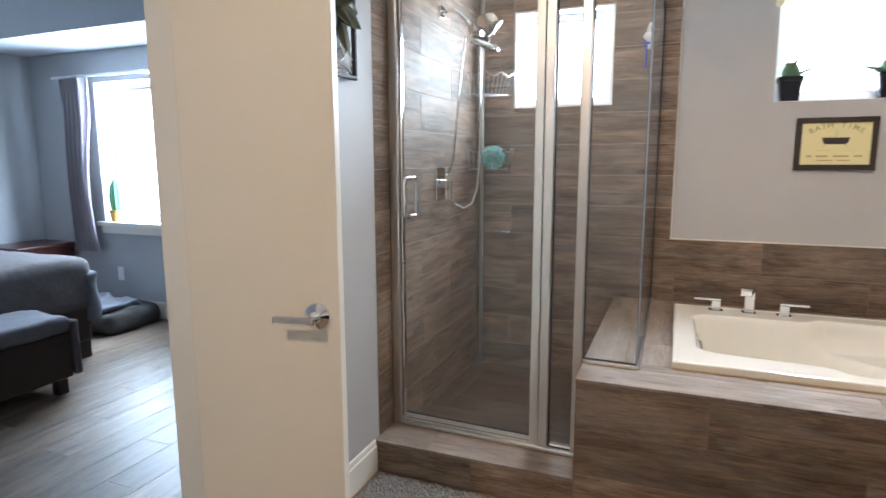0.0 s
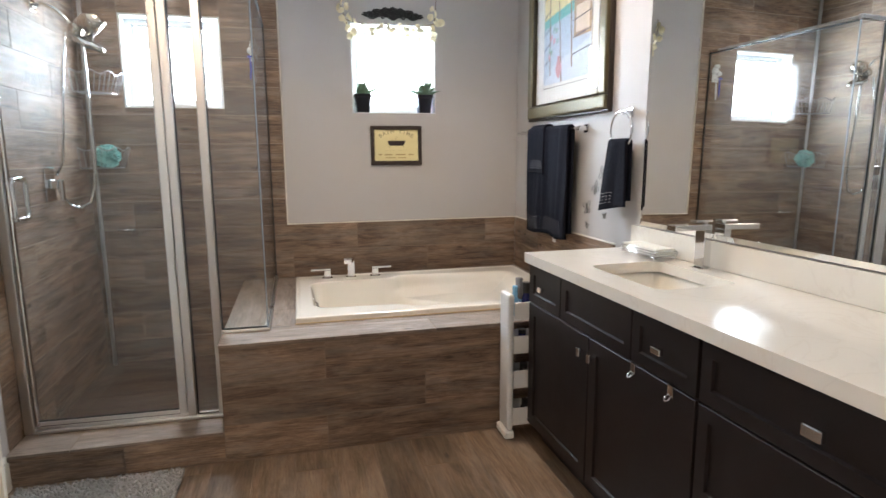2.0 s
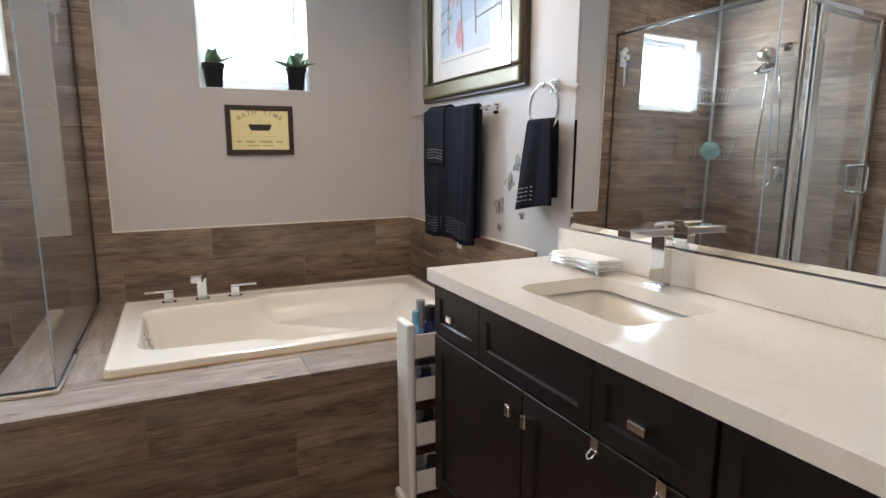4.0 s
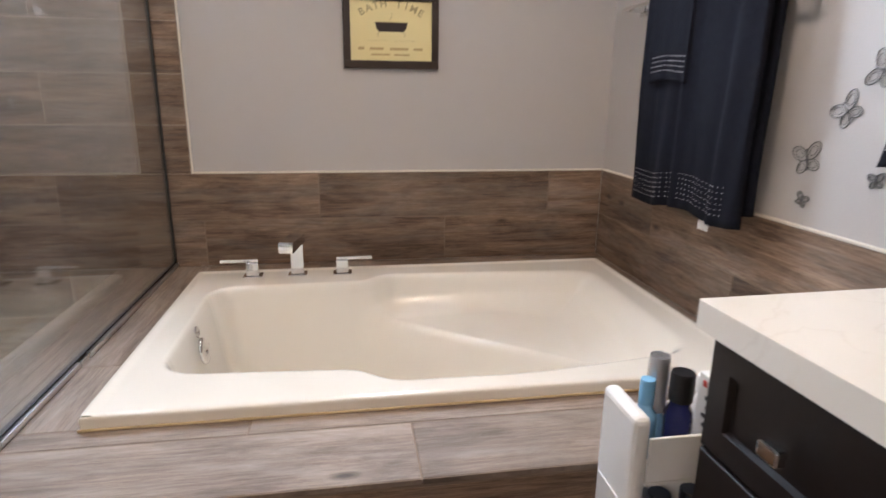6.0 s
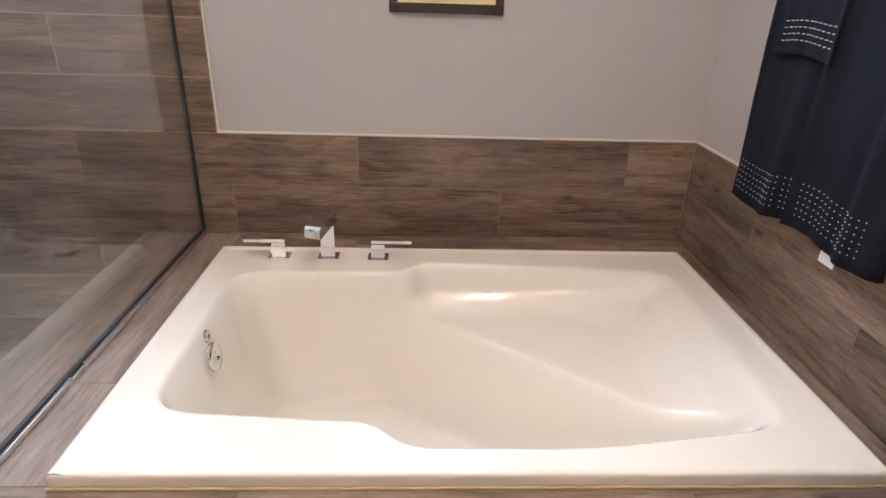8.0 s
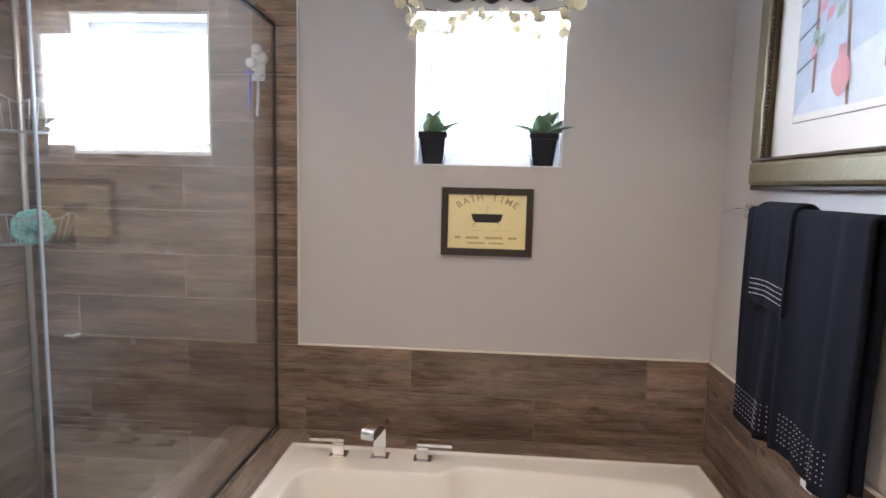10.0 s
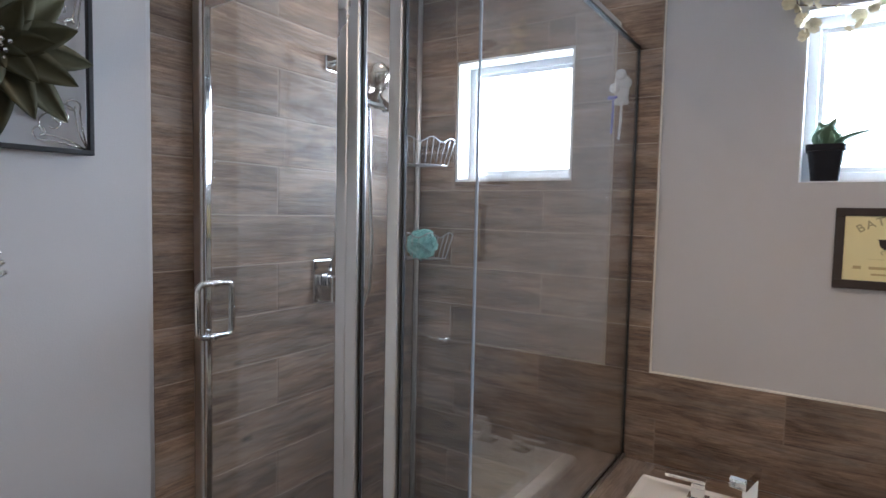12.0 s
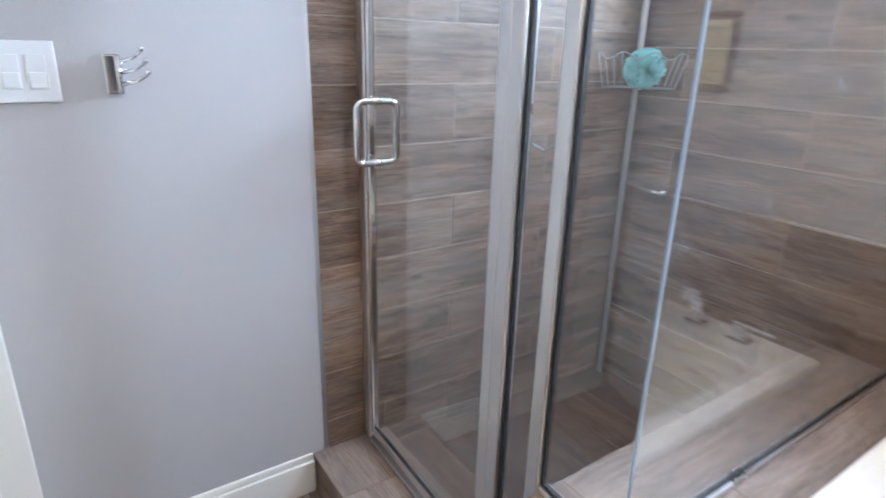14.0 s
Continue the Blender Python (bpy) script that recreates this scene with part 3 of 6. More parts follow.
def corner_caddy():
    th = thing("corner_shower_caddy", (-1.09, 3.28, SF), "chrome tension-pole corner caddy with two wire baskets", "shower caddy")
    part("pole", tube([(-1.095, 3.285, SF), (-1.095, 3.285, CEIL - .002)], .011, 14), mat("pale_pole", (.55, .53, .52), .3, .6, vary=.05), th, smooth=True)
    for zb in (1.715, 1.285):
        bm_ = bmesh.new()

        def run(r, n=22):
            return [Vector((-1.125, 3.31, 0)) + Vector((r * math.cos(a), -r * math.sin(a), 0)) for a in [radians(2 + 86 * k / n) for k in range(n + 1)]]
        top, low = run(.225), run(.185)
        add_tube(bm_, [p + Vector((0, 0, zb + .11 + .012 * math.sin(i * .9))) for i, p in enumerate(top)], .0026, 6)
        add_tube(bm_, [p + Vector((0, 0, zb)) for p in low], .0028, 6)
        for i in range(0, 23, 2):
            add_tube(bm_, [low[i] + Vector((0, 0, zb)), top[i] + Vector((0, 0, zb + .11 + .012 * math.sin(i * .9)))], .0019, 5)
        for k in range(8):
            r_ = .03 + .021 * k
            add_tube(bm_, [p + Vector((0, 0, zb)) for p in run(r_, 8)], .0016, 5)
        add_tube(bm_, [(-1.095, 3.285, zb), low[11] + Vector((0, 0, zb))], .0028, 6)
        part("basket", bm_, mat("pale_wire", (.42, .42, .43), .3, .8, vary=.03), th, smooth=True)
    # bath puff in the lower basket
    b = bmesh.new()
    rnd = random.Random(4)
    for k in range(70):
        d = Vector((rnd.gauss(0, 1), rnd.gauss(0, 1), rnd.gauss(0, 1))).normalized()
        q = Matrix.Translation(Vector((-1.0, 3.20, 1.350)) + d * .030) @ d.to_track_quat("Z", "Y").to_matrix().to_4x4() @ pose(0, 0, 0, 0, 0, rnd.uniform(0, 360))
        c = bmesh.new()
        n = 9
        ctr = c.verts.new((0, 0, .0))
        rim = [c.verts.new((.030 * math.cos(2 * math.pi * i / n), .030 * math.sin(2 * math.pi * i / n), .030 + rnd.uniform(-.012, .012))) for i in range(n)]
        for i in range(n):
            c.faces.new((ctr, rim[i], rim[(i + 1) % n]))
        merge(b, c, q)
    solo("bath_puff", b, mat("aqua_mesh", (.32, .68, .66), .8, vary=.15, scale=30, sheen=.3), "aqua mesh bath puff lying in the wire basket", "bath puff", smooth=True, base=(-1.0, 3.2, 1.29))


corner_caddy()

YT = 3.3255
th = thing("wall_hook", (-0.955, YT, 0.90), "small chrome foot rest bar on the shower tile", "hook")
part("rosette", lathe([(.02, 0), (.021, -.006), (.012, -.014), (.009, -.04)], (-0.925, YT, .90), "y", 18), CHROME, th, smooth=True)
part("bar", tube([(-0.925, YT - .035, .90), (-1.01, YT - .035, .905)], .008, 10), CHROME, th, smooth=True)
th = thing("razor_holder", (-0.145, YT, 1.98), "white plastic razor holder on the shower tile", "holder")
WHITEPL = mat("white_plastic", (.80, .80, .79), .3, vary=.02, rvary=.05)
bm = box(-.175, -.12, YT - .012, YT - .0005, 1.93, 2.04, .005)
for cx, cz in ((-.17, 1.995), (-.148, 2.045), (-.126, 2.01)):
    add_lathe(bm, [(.019, 0), (.021, -.008), (.017, -.022), (.006, -.026)], (cx, YT - .012, cz), "y", 16)
part("holder", bm, WHITEPL, th, smooth=False)
part("razor", add_box(tube([(-.172, YT - .03, 1.95), (-.17, YT - .035, 1.88), (-.176, YT - .03, 1.82)], [.004, .005, .004], 8), -.19, -.155, YT - .042, YT - .028, 1.95, 1.962, .002),
     mat("blue_plastic", (.05, .07, .5), .3, vary=.05), th, "blue razor")
part("razor", add_box(tube([(-.14, YT - .03, 1.94), (-.138, YT - .038, 1.86), (-.146, YT - .03, 1.795)], [.004, .006, .005], 8), -.158, -.12, YT - .042, YT - .028, 1.94, 1.952, .002), WHITEPL, th, "white razor")


# ---- bathtub ----
def sstep(a, b, v):
    v = min(1, max(0, (v - a) / (b - a)))
    return v * v * (3 - 2 * v)


def bathtub():
    th = thing("bathtub", ((TX0 + TX1) / 2, (TY0 + TY1) / 2, 0.02), "glossy cream acrylic drop-in bathtub with a moulded seat", "bathtub")
    RZ = 0.574
    base = [(.140, 2.356), (.585, 2.322), (.655, 2.255), (.97, 2.250), (1.415, 2.303), (1.432, 2.985), (.685, 3.022), (.620, 2.952), (.134, 2.944)]

    def rounded(poly, r, n=6):
        out = []
        for i, p in enumerate(poly):
            a, b, c = Vector(poly[i - 1]), Vector(p), Vector(poly[(i + 1) % len(poly)])
            rr = min(r, (a - b).length * .45, (c - b).length * .45)
            s, e = b + (a - b).normalized() * rr, b + (c - b).normalized() * rr
            for k in range(n + 1):
                t_ = k / n
                out.append((1 - t_) ** 2 * s + 2 * t_ * (1 - t_) * b + t_ ** 2 * e)
        return out
    poly = rounded(base, .085)
    A = np.array([tuple(p) for p in poly])
    Bp = np.roll(A, -1, 0)

    def inside(x, y):
        p = np.array((x, y))
        d = Bp - A
        s = np.clip(((p - A) * d).sum(1) / (d * d).sum(1), 0, 1)
        dist = np.sqrt((((A + d * s[:, None]) - p) ** 2).sum(1).min())
        cr = ((A[:, 1] > y) != (Bp[:, 1] > y)) & (x < (Bp[:, 0] - A[:, 0]) * (y - A[:, 1]) / (Bp[:, 1] - A[:, 1] + 1e-12) + A[:, 0])
        return dist if cr.sum() % 2 else -dist

    def height(x, y):
        d = inside(x, y)
        edge = min(x - TX0, TX1 - x, y - TY0, TY1 - y)
        # a low rounded lip runs round the rim
        lip = min(x - TX0, TX1 - x, TY1 - y)
        z = RZ + .004 * (1 - sstep(.012, .030, lip)) - .003 * (1 - sstep(.001, .009, edge)) ** 2
        if d > -.016:
            # the seat lies behind a slanting edge; the well is deeper at the drain end
            s = ((x - .69) * .61 + (y - 2.90) * .79)
            w = .150 - .035 * sstep(.3, .6, x) + .16 * sstep(1.0, 1.42, x)
            fall = min(1.0, max(0.0, (d + .016) / w))
            fall = 1 - (1 - sstep(0, .36, fall) * (.10 + .90 * fall)) ** 1.9
            well = .19
            seat = .445 + .045 * sstep(-.05, .55, s)
            fl = well + (seat - well) * sstep(-.13, .03, s)
            z = RZ - (RZ - fl) * fall
        return z
    nx, ny = 270, 176
    bm_ = bmesh.new()
    V = []
    for j in range(ny + 1):
        row = []
        for i in range(nx + 1):
            x, y = TX0 + .003 + (TX1 - TX0 - .006) * i / nx, TY0 + .003 + (TY1 - TY0 - .006) * j / ny
            z = height(x, y)
            row.append(bm_.verts.new((x, y, z)))
        V.append(row)
    for j in range(ny):
        for i in range(nx):
            bm_.faces.new((V[j][i], V[j][i + 1], V[j + 1][i + 1], V[j + 1][i]))
    for f in bm_.faces:
        f.smooth = True
    body = part("basin", bm_, ACRYLIC, th, smooth=True)
    bm_ = bmesh.new()
    ring = []
    for (e, z) in ((0.0034, RZ - .0015), (0.0010, RZ - .0035), (0, RZ - .008), (0.001, DZ + .001), (.012, DZ - .002)):
        ring.append([bm_.verts.new(p) for p in ((TX0 + e, TY0 + e, z), (TX1 - e, TY0 + e, z), (TX1 - e, TY1 - e, z), (TX0 + e, TY1 - e, z))])
    for a, b in zip(ring, ring[1:]):
        for k in range(4):
            bm_.faces.new((a[k], b[k], b[(k + 1) % 4], a[(k + 1) % 4]))
    part("rim", bm_, ACRYLIC, th)

    def on_wall(name, profile, y, z, label=""):
        x = next(.12 + .001 * k for k in range(140) if height(.12 + .001 * k, y) < z)
        slope = (height(x - .006, y) - height(x + .006, y)) / .012
        b_ = lathe(profile, (0, 0, 0), "z", 28)
        bmesh.ops.transform(b_, matrix=Matrix.Translation((x + .001, y, z)) @ Vector((slope, 0, 1)).to_track_quat("Z", "Y").to_matrix().to_4x4(), verts=b_.verts)
        return part(name, b_, CHROME, th, label, True)
    on_wall("overflow_plate", [(.030, -.004), (.037, .004), (.038, .010), (.035, .015), (.010, .017), (.009, .013), (.001, .013)], 2.645, .490, "round chrome overflow plate")
    on_wall("jet_cap", [(.015, -.003), (.017, .002), (.015, .005), (.008, .005), (.007, .002), (.001, .002)], 2.662, .541)
    bmc = bmesh.new()
    add_box(bmc, TX0 - .004, TX1 + .004, TY0 - .006, TY0 - .001, DZ + .0005, DZ + .006, .002)
    part("caulk", bmc, mat("yellowed_caulk", (.60, .46, .27), .6, vary=.2, scale=30), th)
    return th


bathtub()


def tub_faucet():
    RZ = 0.5745

    def plate(x, y):
        return box(x - .032, x + .032, y - .026, y + .026, RZ, RZ + .005, .0015)
    sp = thing("tub_faucet", (.386, 3.07, RZ), "square chrome three-piece tub faucet on the tub rim", "faucet")
    x, y = .386, 3.068
    part("base_plate", plate(x, y), CHROME, sp)
    part("column", box(x - .022, x + .022, y - .016, y + .018, RZ + .005, RZ + .1115, .002), CHROME, sp)
    b = bmesh.new()
    prof = [(y + .018, RZ + .112), (y + .018, RZ + .142), (y + .016, RZ + .144), (y - .100, RZ + .140), (y - .108, RZ + .134), (y - .110, RZ + .126), (y - .110, RZ + .108), (y - .106, RZ + .104), (y - .02, RZ + .112)]
    l, r = [b.verts.new((x - .024, *p)) for p in prof], [b.verts.new((x + .024, *p)) for p in prof]
    b.faces.new(l)
    b.faces.new(r[::-1])
    for k in range(len(prof)):
        b.faces.new((l[k], r[k], r[(k + 1) % len(prof)], l[(k + 1) % len(prof)]))
    bmesh.ops.recalc_face_normals(b, faces=b.faces)
    bmesh.ops.transform(b, matrix=Matrix.Translation((x, y, 0)) @ pose(0, 0, 0, 0, 0, -14) @ Matrix.Translation((-x, -y, 0)), verts=b.verts)
    part("spout", b, CHROME, sp)
    for x, s in ((.236, -1), (.540, 1)):
        h = part("handle", plate(x, 3.065), CHROME, sp, "square chrome lever handle")
        part("stem", box(x - .021, x + .021, 3.047, 3.083, RZ + .005, RZ + .052, .002), CHROME, h)
        part("lever", box(min(x - .021 * s, x + .105 * s), max(x - .021 * s, x + .105 * s), 3.049, 3.081, RZ + .0525, RZ + .064, .002), CHROME, h)


tub_faucet()

# ---- vanity ----
VX, VF, CT = 1.615, 1.072, 0.913


def shaker(x, y0, y1, z0, z1, rail=.055, t=.020):
    """A recessed-panel front that faces -x; x is its face."""
    b = bmesh.new()
    q = lambda xx, e: [b.verts.new((xx, yy, zz)) for yy, zz in ((y0 + e, z0 + e), (y1 - e, z0 + e), (y1 - e, z1 - e), (y0 + e, z1 - e))]
    loops = [q(x + t, 0), q(x + .002, 0), q(x, .002), q(x, rail - .004), q(x + .009, rail)]
    for u, v in zip(loops, loops[1:]):
        for k in range(4):
            b.faces.new((u[k], u[(k + 1) % 4], v[(k + 1) % 4], v[k]))
    b.faces.new(loops[-1])
    b.faces.new(loops[0])
    bmesh.ops.recalc_face_normals(b, faces=b.faces)
    return b


def square_knob(parent, y, z, w=.030, h=.020):
    b = box(VF - .012, VF - .0005, y - .007, y + .007, z - .006, z + .006)
    add_box(b, VF - .026, VF - .012, y - w / 2, y + w / 2, z - h / 2, z + h / 2, .003)
    part("knob", b, CHROME, parent, "square chrome knob")


def cabinet(y0, y1, drawers, doors, label):
    th = thing("vanity_cabinet", ((VF + VX) / 2, (y0 + y1) / 2, 0), label, "cabinet", "vanity cabinets")
    zt = CT - .0435
    part("side_panel", box(VF + .021, VX - .001, y1 - .019, y1 - .001, .10, zt, .0015), ESPRESSO, th)
    part("side_panel", box(VF + .021, VX - .001, y0 + .001, y0 + .019, .10, zt, .0015), ESPRESSO, th)
    part("face_frame", box(VF + .021, VF + .039, y0 + .0195, y1 - .0195, .10, zt), ESPRESSO, th)
    part("back_panel", box(VX - .019, VX - .001, y0 + .0195, y1 - .0195, .10, zt), ESPRESSO, th)
    part("bottom_panel", box(VF + .0395, VX - .0195, y0 + .0195, y1 - .0195, .10, .118), ESPRESSO, th)
    part("toe_kick", box(VF + .08, VX - .001, y0 + .001, y1 - .001, .0, .0995), ESPRESSO, th)
    for a, c, z0, z1, knob in drawers:
        d = part("drawer", shaker(VF, a + .002, c - .002, z0, z1, .045 if z1 - z0 < .3 else .055), ESPRESSO, th)
        if knob:
            square_knob(d, (a + c) / 2, (z0 + z1) / 2, *knob)
    for a, c, z0, z1, ky in doors:
        d = part("door", shaker(VF, a + .002, c - .002, z0, z1), ESPRESSO, th)
        if ky:
            square_knob(d, ky, z1 - .066, .022, .032)
    return th


cabinet(.661, 1.776, [(1.470, 1.775, .692, .862, (.034, .022)), (.975, 1.470, .692, .862, None), (.664, .975, .692, .862, (.045, .020))],
        [(1.239, 1.775, .112, .686, 1.276), (.664, 1.237, .112, .686, 1.200)], "espresso-stained shaker vanity cabinet under the sink with chrome knobs")
cabinet(-.07, .659, [(-.068, .657, .692, .862, (.050, .028)), (-.068, .657, .405, .686, (.050, .028)), (-.068, .657, .112, .399, (.050, .028))], [],
        "espresso-stained vanity drawer unit with chrome knobs")
cabinet(-.80, -.072, [(-.799, -.074, .692, .862, None)], [(-.435, -.074, .112, .686, -.41), (-.799, -.437, .112, .686, -.49)], "espresso-stained shaker vanity cabinet with chrome knobs")
for cy in (.956, .768):
    th = thing("over_door_hook", (VF, cy, .68), "small chrome over-door hook on the vanity door", "hook", "over-door hooks")
    b = box(VF - .004, VF + .012, cy - .012, cy + .012, .687, .6895)
    add_box(b, VF - .004, VF - .001, cy - .012, cy + .012, .655, .6865, .001)
    part("bracket", b, CHROME, th)
    part("loop", tube([(VF - .004, cy - .009, .66), (VF - .016, cy - .008, .648), (VF - .02, cy, .643), (VF - .016, cy + .008, .648), (VF - .004, cy + .009, .66)], .0022, 8), CHROME, th, smooth=True)


def rrect(x0, x1, y0, y1, r, n=5):
    out = []
    for cx, cy, a in ((x1 - r, y1 - r, 0), (x0 + r, y1 - r, 90), (x0 + r, y0 + r, 180), (x1 - r, y0 + r, 270)):
        for k in range(n + 1):
            t_ = radians(a + 90 * k / n)
            out.append((cx + r * math.cos(t_), cy + r * math.sin(t_)))
    return out


def slab_with_hole(outer, hole, z0, z1):
    b = bmesh.new()
    loops = []
    for L_ in (outer, hole):
        vs = [b.verts.new((x, y, z1)) for x, y in L_]
        loops.append(vs)
        for k in range(len(vs)):
            b.edges.new((vs[k], vs[(k + 1) % len(vs)]))
    bmesh.ops.triangle_fill(b, use_beauty=True, edges=b.edges[:], normal=(0, 0, 1))
    low = [[b.verts.new((v.co.x, v.co.y, z0)) for v in vs] for vs in loops]
    for hi, lo in zip(loops, low):
        n = len(hi)
        for k in range(n):
            b.faces.new((hi[k], hi[(k + 1) % n], lo[(k + 1) % n], lo[k]))
    bmesh.ops.recalc_face_normals(b, faces=b.faces)
    return b


SX0, SX1, SY0, SY1 = 1.172, 1.490, .985, 1.435
ct = thing("countertop", (1.33, .5, CT - .042), "cream veined quartz countertop with a square edge", "countertop")
outer = rrect(1.052, VX - .001, -.81, 1.792, .004, 3)
part("slab", slab_with_hole(outer, rrect(SX0, SX1, SY0, SY1, .045), CT - .042, CT), QUARTZ, ct)
part("backsplash", box(VX - .021, VX - .001, -.81, 1.792, CT + .001, CT + .104, .002), QUARTZ, ct)

sk = thing("sink", (1.33, 1.21, .74), "white rectangular undermount porcelain sink", "sink")
b = bmesh.new()
rings = []
for e, z, r in ((-.02, CT - .0425, .05), (-.012, CT - .046, .05), (.0, CT - .06, .05), (.008, .80, .055), (.02, .765, .06), (.05, .752, .05), (.12, .747, .02)):
    rings.append([b.verts.new((x, y, z)) for x, y in rrect(SX0 + e - .004, SX1 - e + .004, SY0 + e - .004, SY1 - e + .004, r)])
for u, v in zip(rings, rings[1:]):
    for k in range(len(u)):
        b.faces.new((u[k], u[(k + 1) % len(u)], v[(k + 1) % len(v)], v[k]))
b.faces.new(rings[-1])
part("bowl", b, PORCELAIN, sk, smooth=True)
part("drain", lathe([(.03, 0), (.031, .003), (.022, .004), (.02, .001)], (1.33, 1.21, .7475), "z", 22), CHROME, sk, smooth=True)

fc = thing("sink_faucet", (1.548, 1.25, CT), "square chrome single-hole faucet behind the sink", "faucet")
part("base_plate", box(1.52, 1.577, 1.220, 1.280, CT + .0005, CT + .006, .0015), CHROME, fc)
part("column", box(1.534, 1.566, 1.224, 1.276, CT + .006, CT + .150, .002), CHROME, fc)
part("spout", box(1.405, 1.566, 1.224, 1.276, CT + .1505, CT + .172, .002), CHROME, fc)
part("lever", box(1.50, 1.575, 1.232, 1.268, CT + .180, CT + .188, .002), CHROME, fc)
part("lever_stem", box(1.545, 1.56, 1.243, 1.257, CT + .1725, CT + .180), CHROME, fc)


def napkin_tray():
    th = thing("napkin_tray", (1.52, 1.55, CT), "chrome wire guest-towel tray on the countertop", "tray")
    x0, x1, y0, y1 = 1.468, 1.572, 1.425, 1.670
    b_ = bmesh.new()
    for z in (CT + .016, CT + .027, CT + .038):
        add_tube(b_, [(x, y, z) for x, y in rrect(x0, x1, y0, y1, .012, 4)], .0022, 6, closed=True)
    for k in range(9):
        y = y0 + (y1 - y0) * k / 8
        add_tube(b_, [(x0, y, CT + .038), (x0, y, CT + .016), (x1, y, CT + .016), (x1, y, CT + .038)], .0018, 6)
    part("wire_basket", b_, CHROME, th, smooth=True)
    for x in (x0 + .008, x1 - .008):
        for y in (y0 + .008, y1 - .008):
            part("foot", lathe([(.003, .0), (.008, .003), (.009, .008), (.006, .014), (.003, .016)], (x, y, CT + .0005), "z", 14), CHROME, th, smooth=True)
    nm = mat("paper_napkin", (.82, .80, .74), .85, vary=.03, bump=.3, bscale=120)
    gt = thing("guest_towels", (1.52, 1.60, CT + .019), "stack of folded white paper guest towels in the tray", "napkin")
    rnd = random.Random(7)
    for k in range(6):
        o = rnd.uniform(-.002, .002)
        part("napkin", box(x0 + .005 + o, x1 - .005 + o, y0 + .005 - o, y1 - .005 - o, CT + .019 + k * .0048, CT + .0234 + k * .0048, .0015), nm, gt)


napkin_tray()

mr = thing("wall_mirror", (1.606, .46, 1.022), "large frameless silver wall mirror over the vanity", "mirror")
MY0, MY1, MZ0, MZ1 = -.81, 1.727, 1.024, 2.16
part("glass", box(1.606, 1.613, MY0 + .02, MY1 - .02, MZ0 + .02, MZ1 - .02), MIRROR, mr)
b = bmesh.new()
o = [(MY0, MZ0), (MY1, MZ0), (MY1, MZ1), (MY0, MZ1)]
i_ = [(MY0 + .02, MZ0 + .02), (MY1 - .02, MZ0 + .02), (MY1 - .02, MZ1 - .02), (MY0 + .02, MZ1 - .02)]
a0, a1, a2 = [b.verts.new((1.6145, *p)) for p in o], [b.verts.new((1.610, *p)) for p in o], [b.verts.new((1.6055, *p)) for p in i_]
for u, v in ((a0, a1), (a1, a2)):
    for k in range(4):
        b.faces.new((u[k], u[(k + 1) % 4], v[(k + 1) % 4], v[k]))
bmesh.ops.recalc_face_normals(b, faces=b.faces)
part("bevel", b, MIRROR, mr)

mr.matrix_basis = Matrix.Translation((-.013, 0, 0)) @ mr.matrix_basis @ pose(0, 0, 0, 0, 0.65, 0)     # leans back a little at the top
for top in [ob for ob in scene.objects if ob.parent is None and ob.name.split(".")[0] in
            ("vanity_cabinet", "over_door_hook", "countertop", "sink", "sink_faucet", "napkin_tray", "guest_towels", "wall_mirror")]:
    top.matrix_basis = VANITY_TURN @ top.matrix_basis


# ---- slim rolling caddy between tub and vanity ----
def slim_caddy():
    th = thing("slim_storage_cart", (1.25, 1.86, 0), "white plastic slim storage cart between tub and vanity", "storage cart")
    x0, x1, y0, y1, zt = .988, 1.50, 1.798, 1.915, .715
    for a, c in ((x0, x0 + .03), (x1 - .03, x1)):
        b_ = box(a, c, y0, y1, .05, zt, .012, 3)
        for zz in (.17, .36, .55):
            add_box(b_, a - .0015, a + .002, y0 + .012, y1 - .012, zz, zz + .004)
        add_box(b_, a - .012, c + .004, y0 - .006, y1 + .006, .012, .049, .008, 3)
        part("end_panel", b_, WHITEPL, th)
    for z in (.075, .26, .43, .59):
        b_ = box(x0 + .031, x1 - .031, y0 + .004, y1 - .004, z, z + .006)
        for y in (y0 + .004, y1 - .010):
            add_box(b_, x0 + .031, x1 - .031, y, y + .006, z + .0065, z + .085, .002)
        part("tray", b_, WHITEPL, th)
    for x in (x0 + .015, x1 - .015):
        for y in (y0 + .02, y1 - .02):
            part("wheel", lathe([(.010, -.006), (.012, -.004), (.012, .004), (.010, .006)], (x, y, .0125), "y", 14), SEAL, th, smooth=True)
    return th


slim_caddy()


def bottle(name, x, y, z, r, h, body, cap, label, neck=.6, caph=.03, tilt=0, capr=.8):
    th_ = thing(name, (x, y, z), label, "bottle", "toiletries in the cart")
    part("body", lathe([(r * .9, 0), (r, .006), (r, h * .72), (r * .92, h * .82), (r * neck, h * .93), (r * neck, h)], (x, y, z), "z", 22), body, th_, smooth=True)
    part("cap", lathe([(r * capr, h + .0005), (r * capr, h + caph * .9), (r * capr * .93, h + caph)], (x, y, z), "z", 22), cap, th_, smooth=False)
    return th_


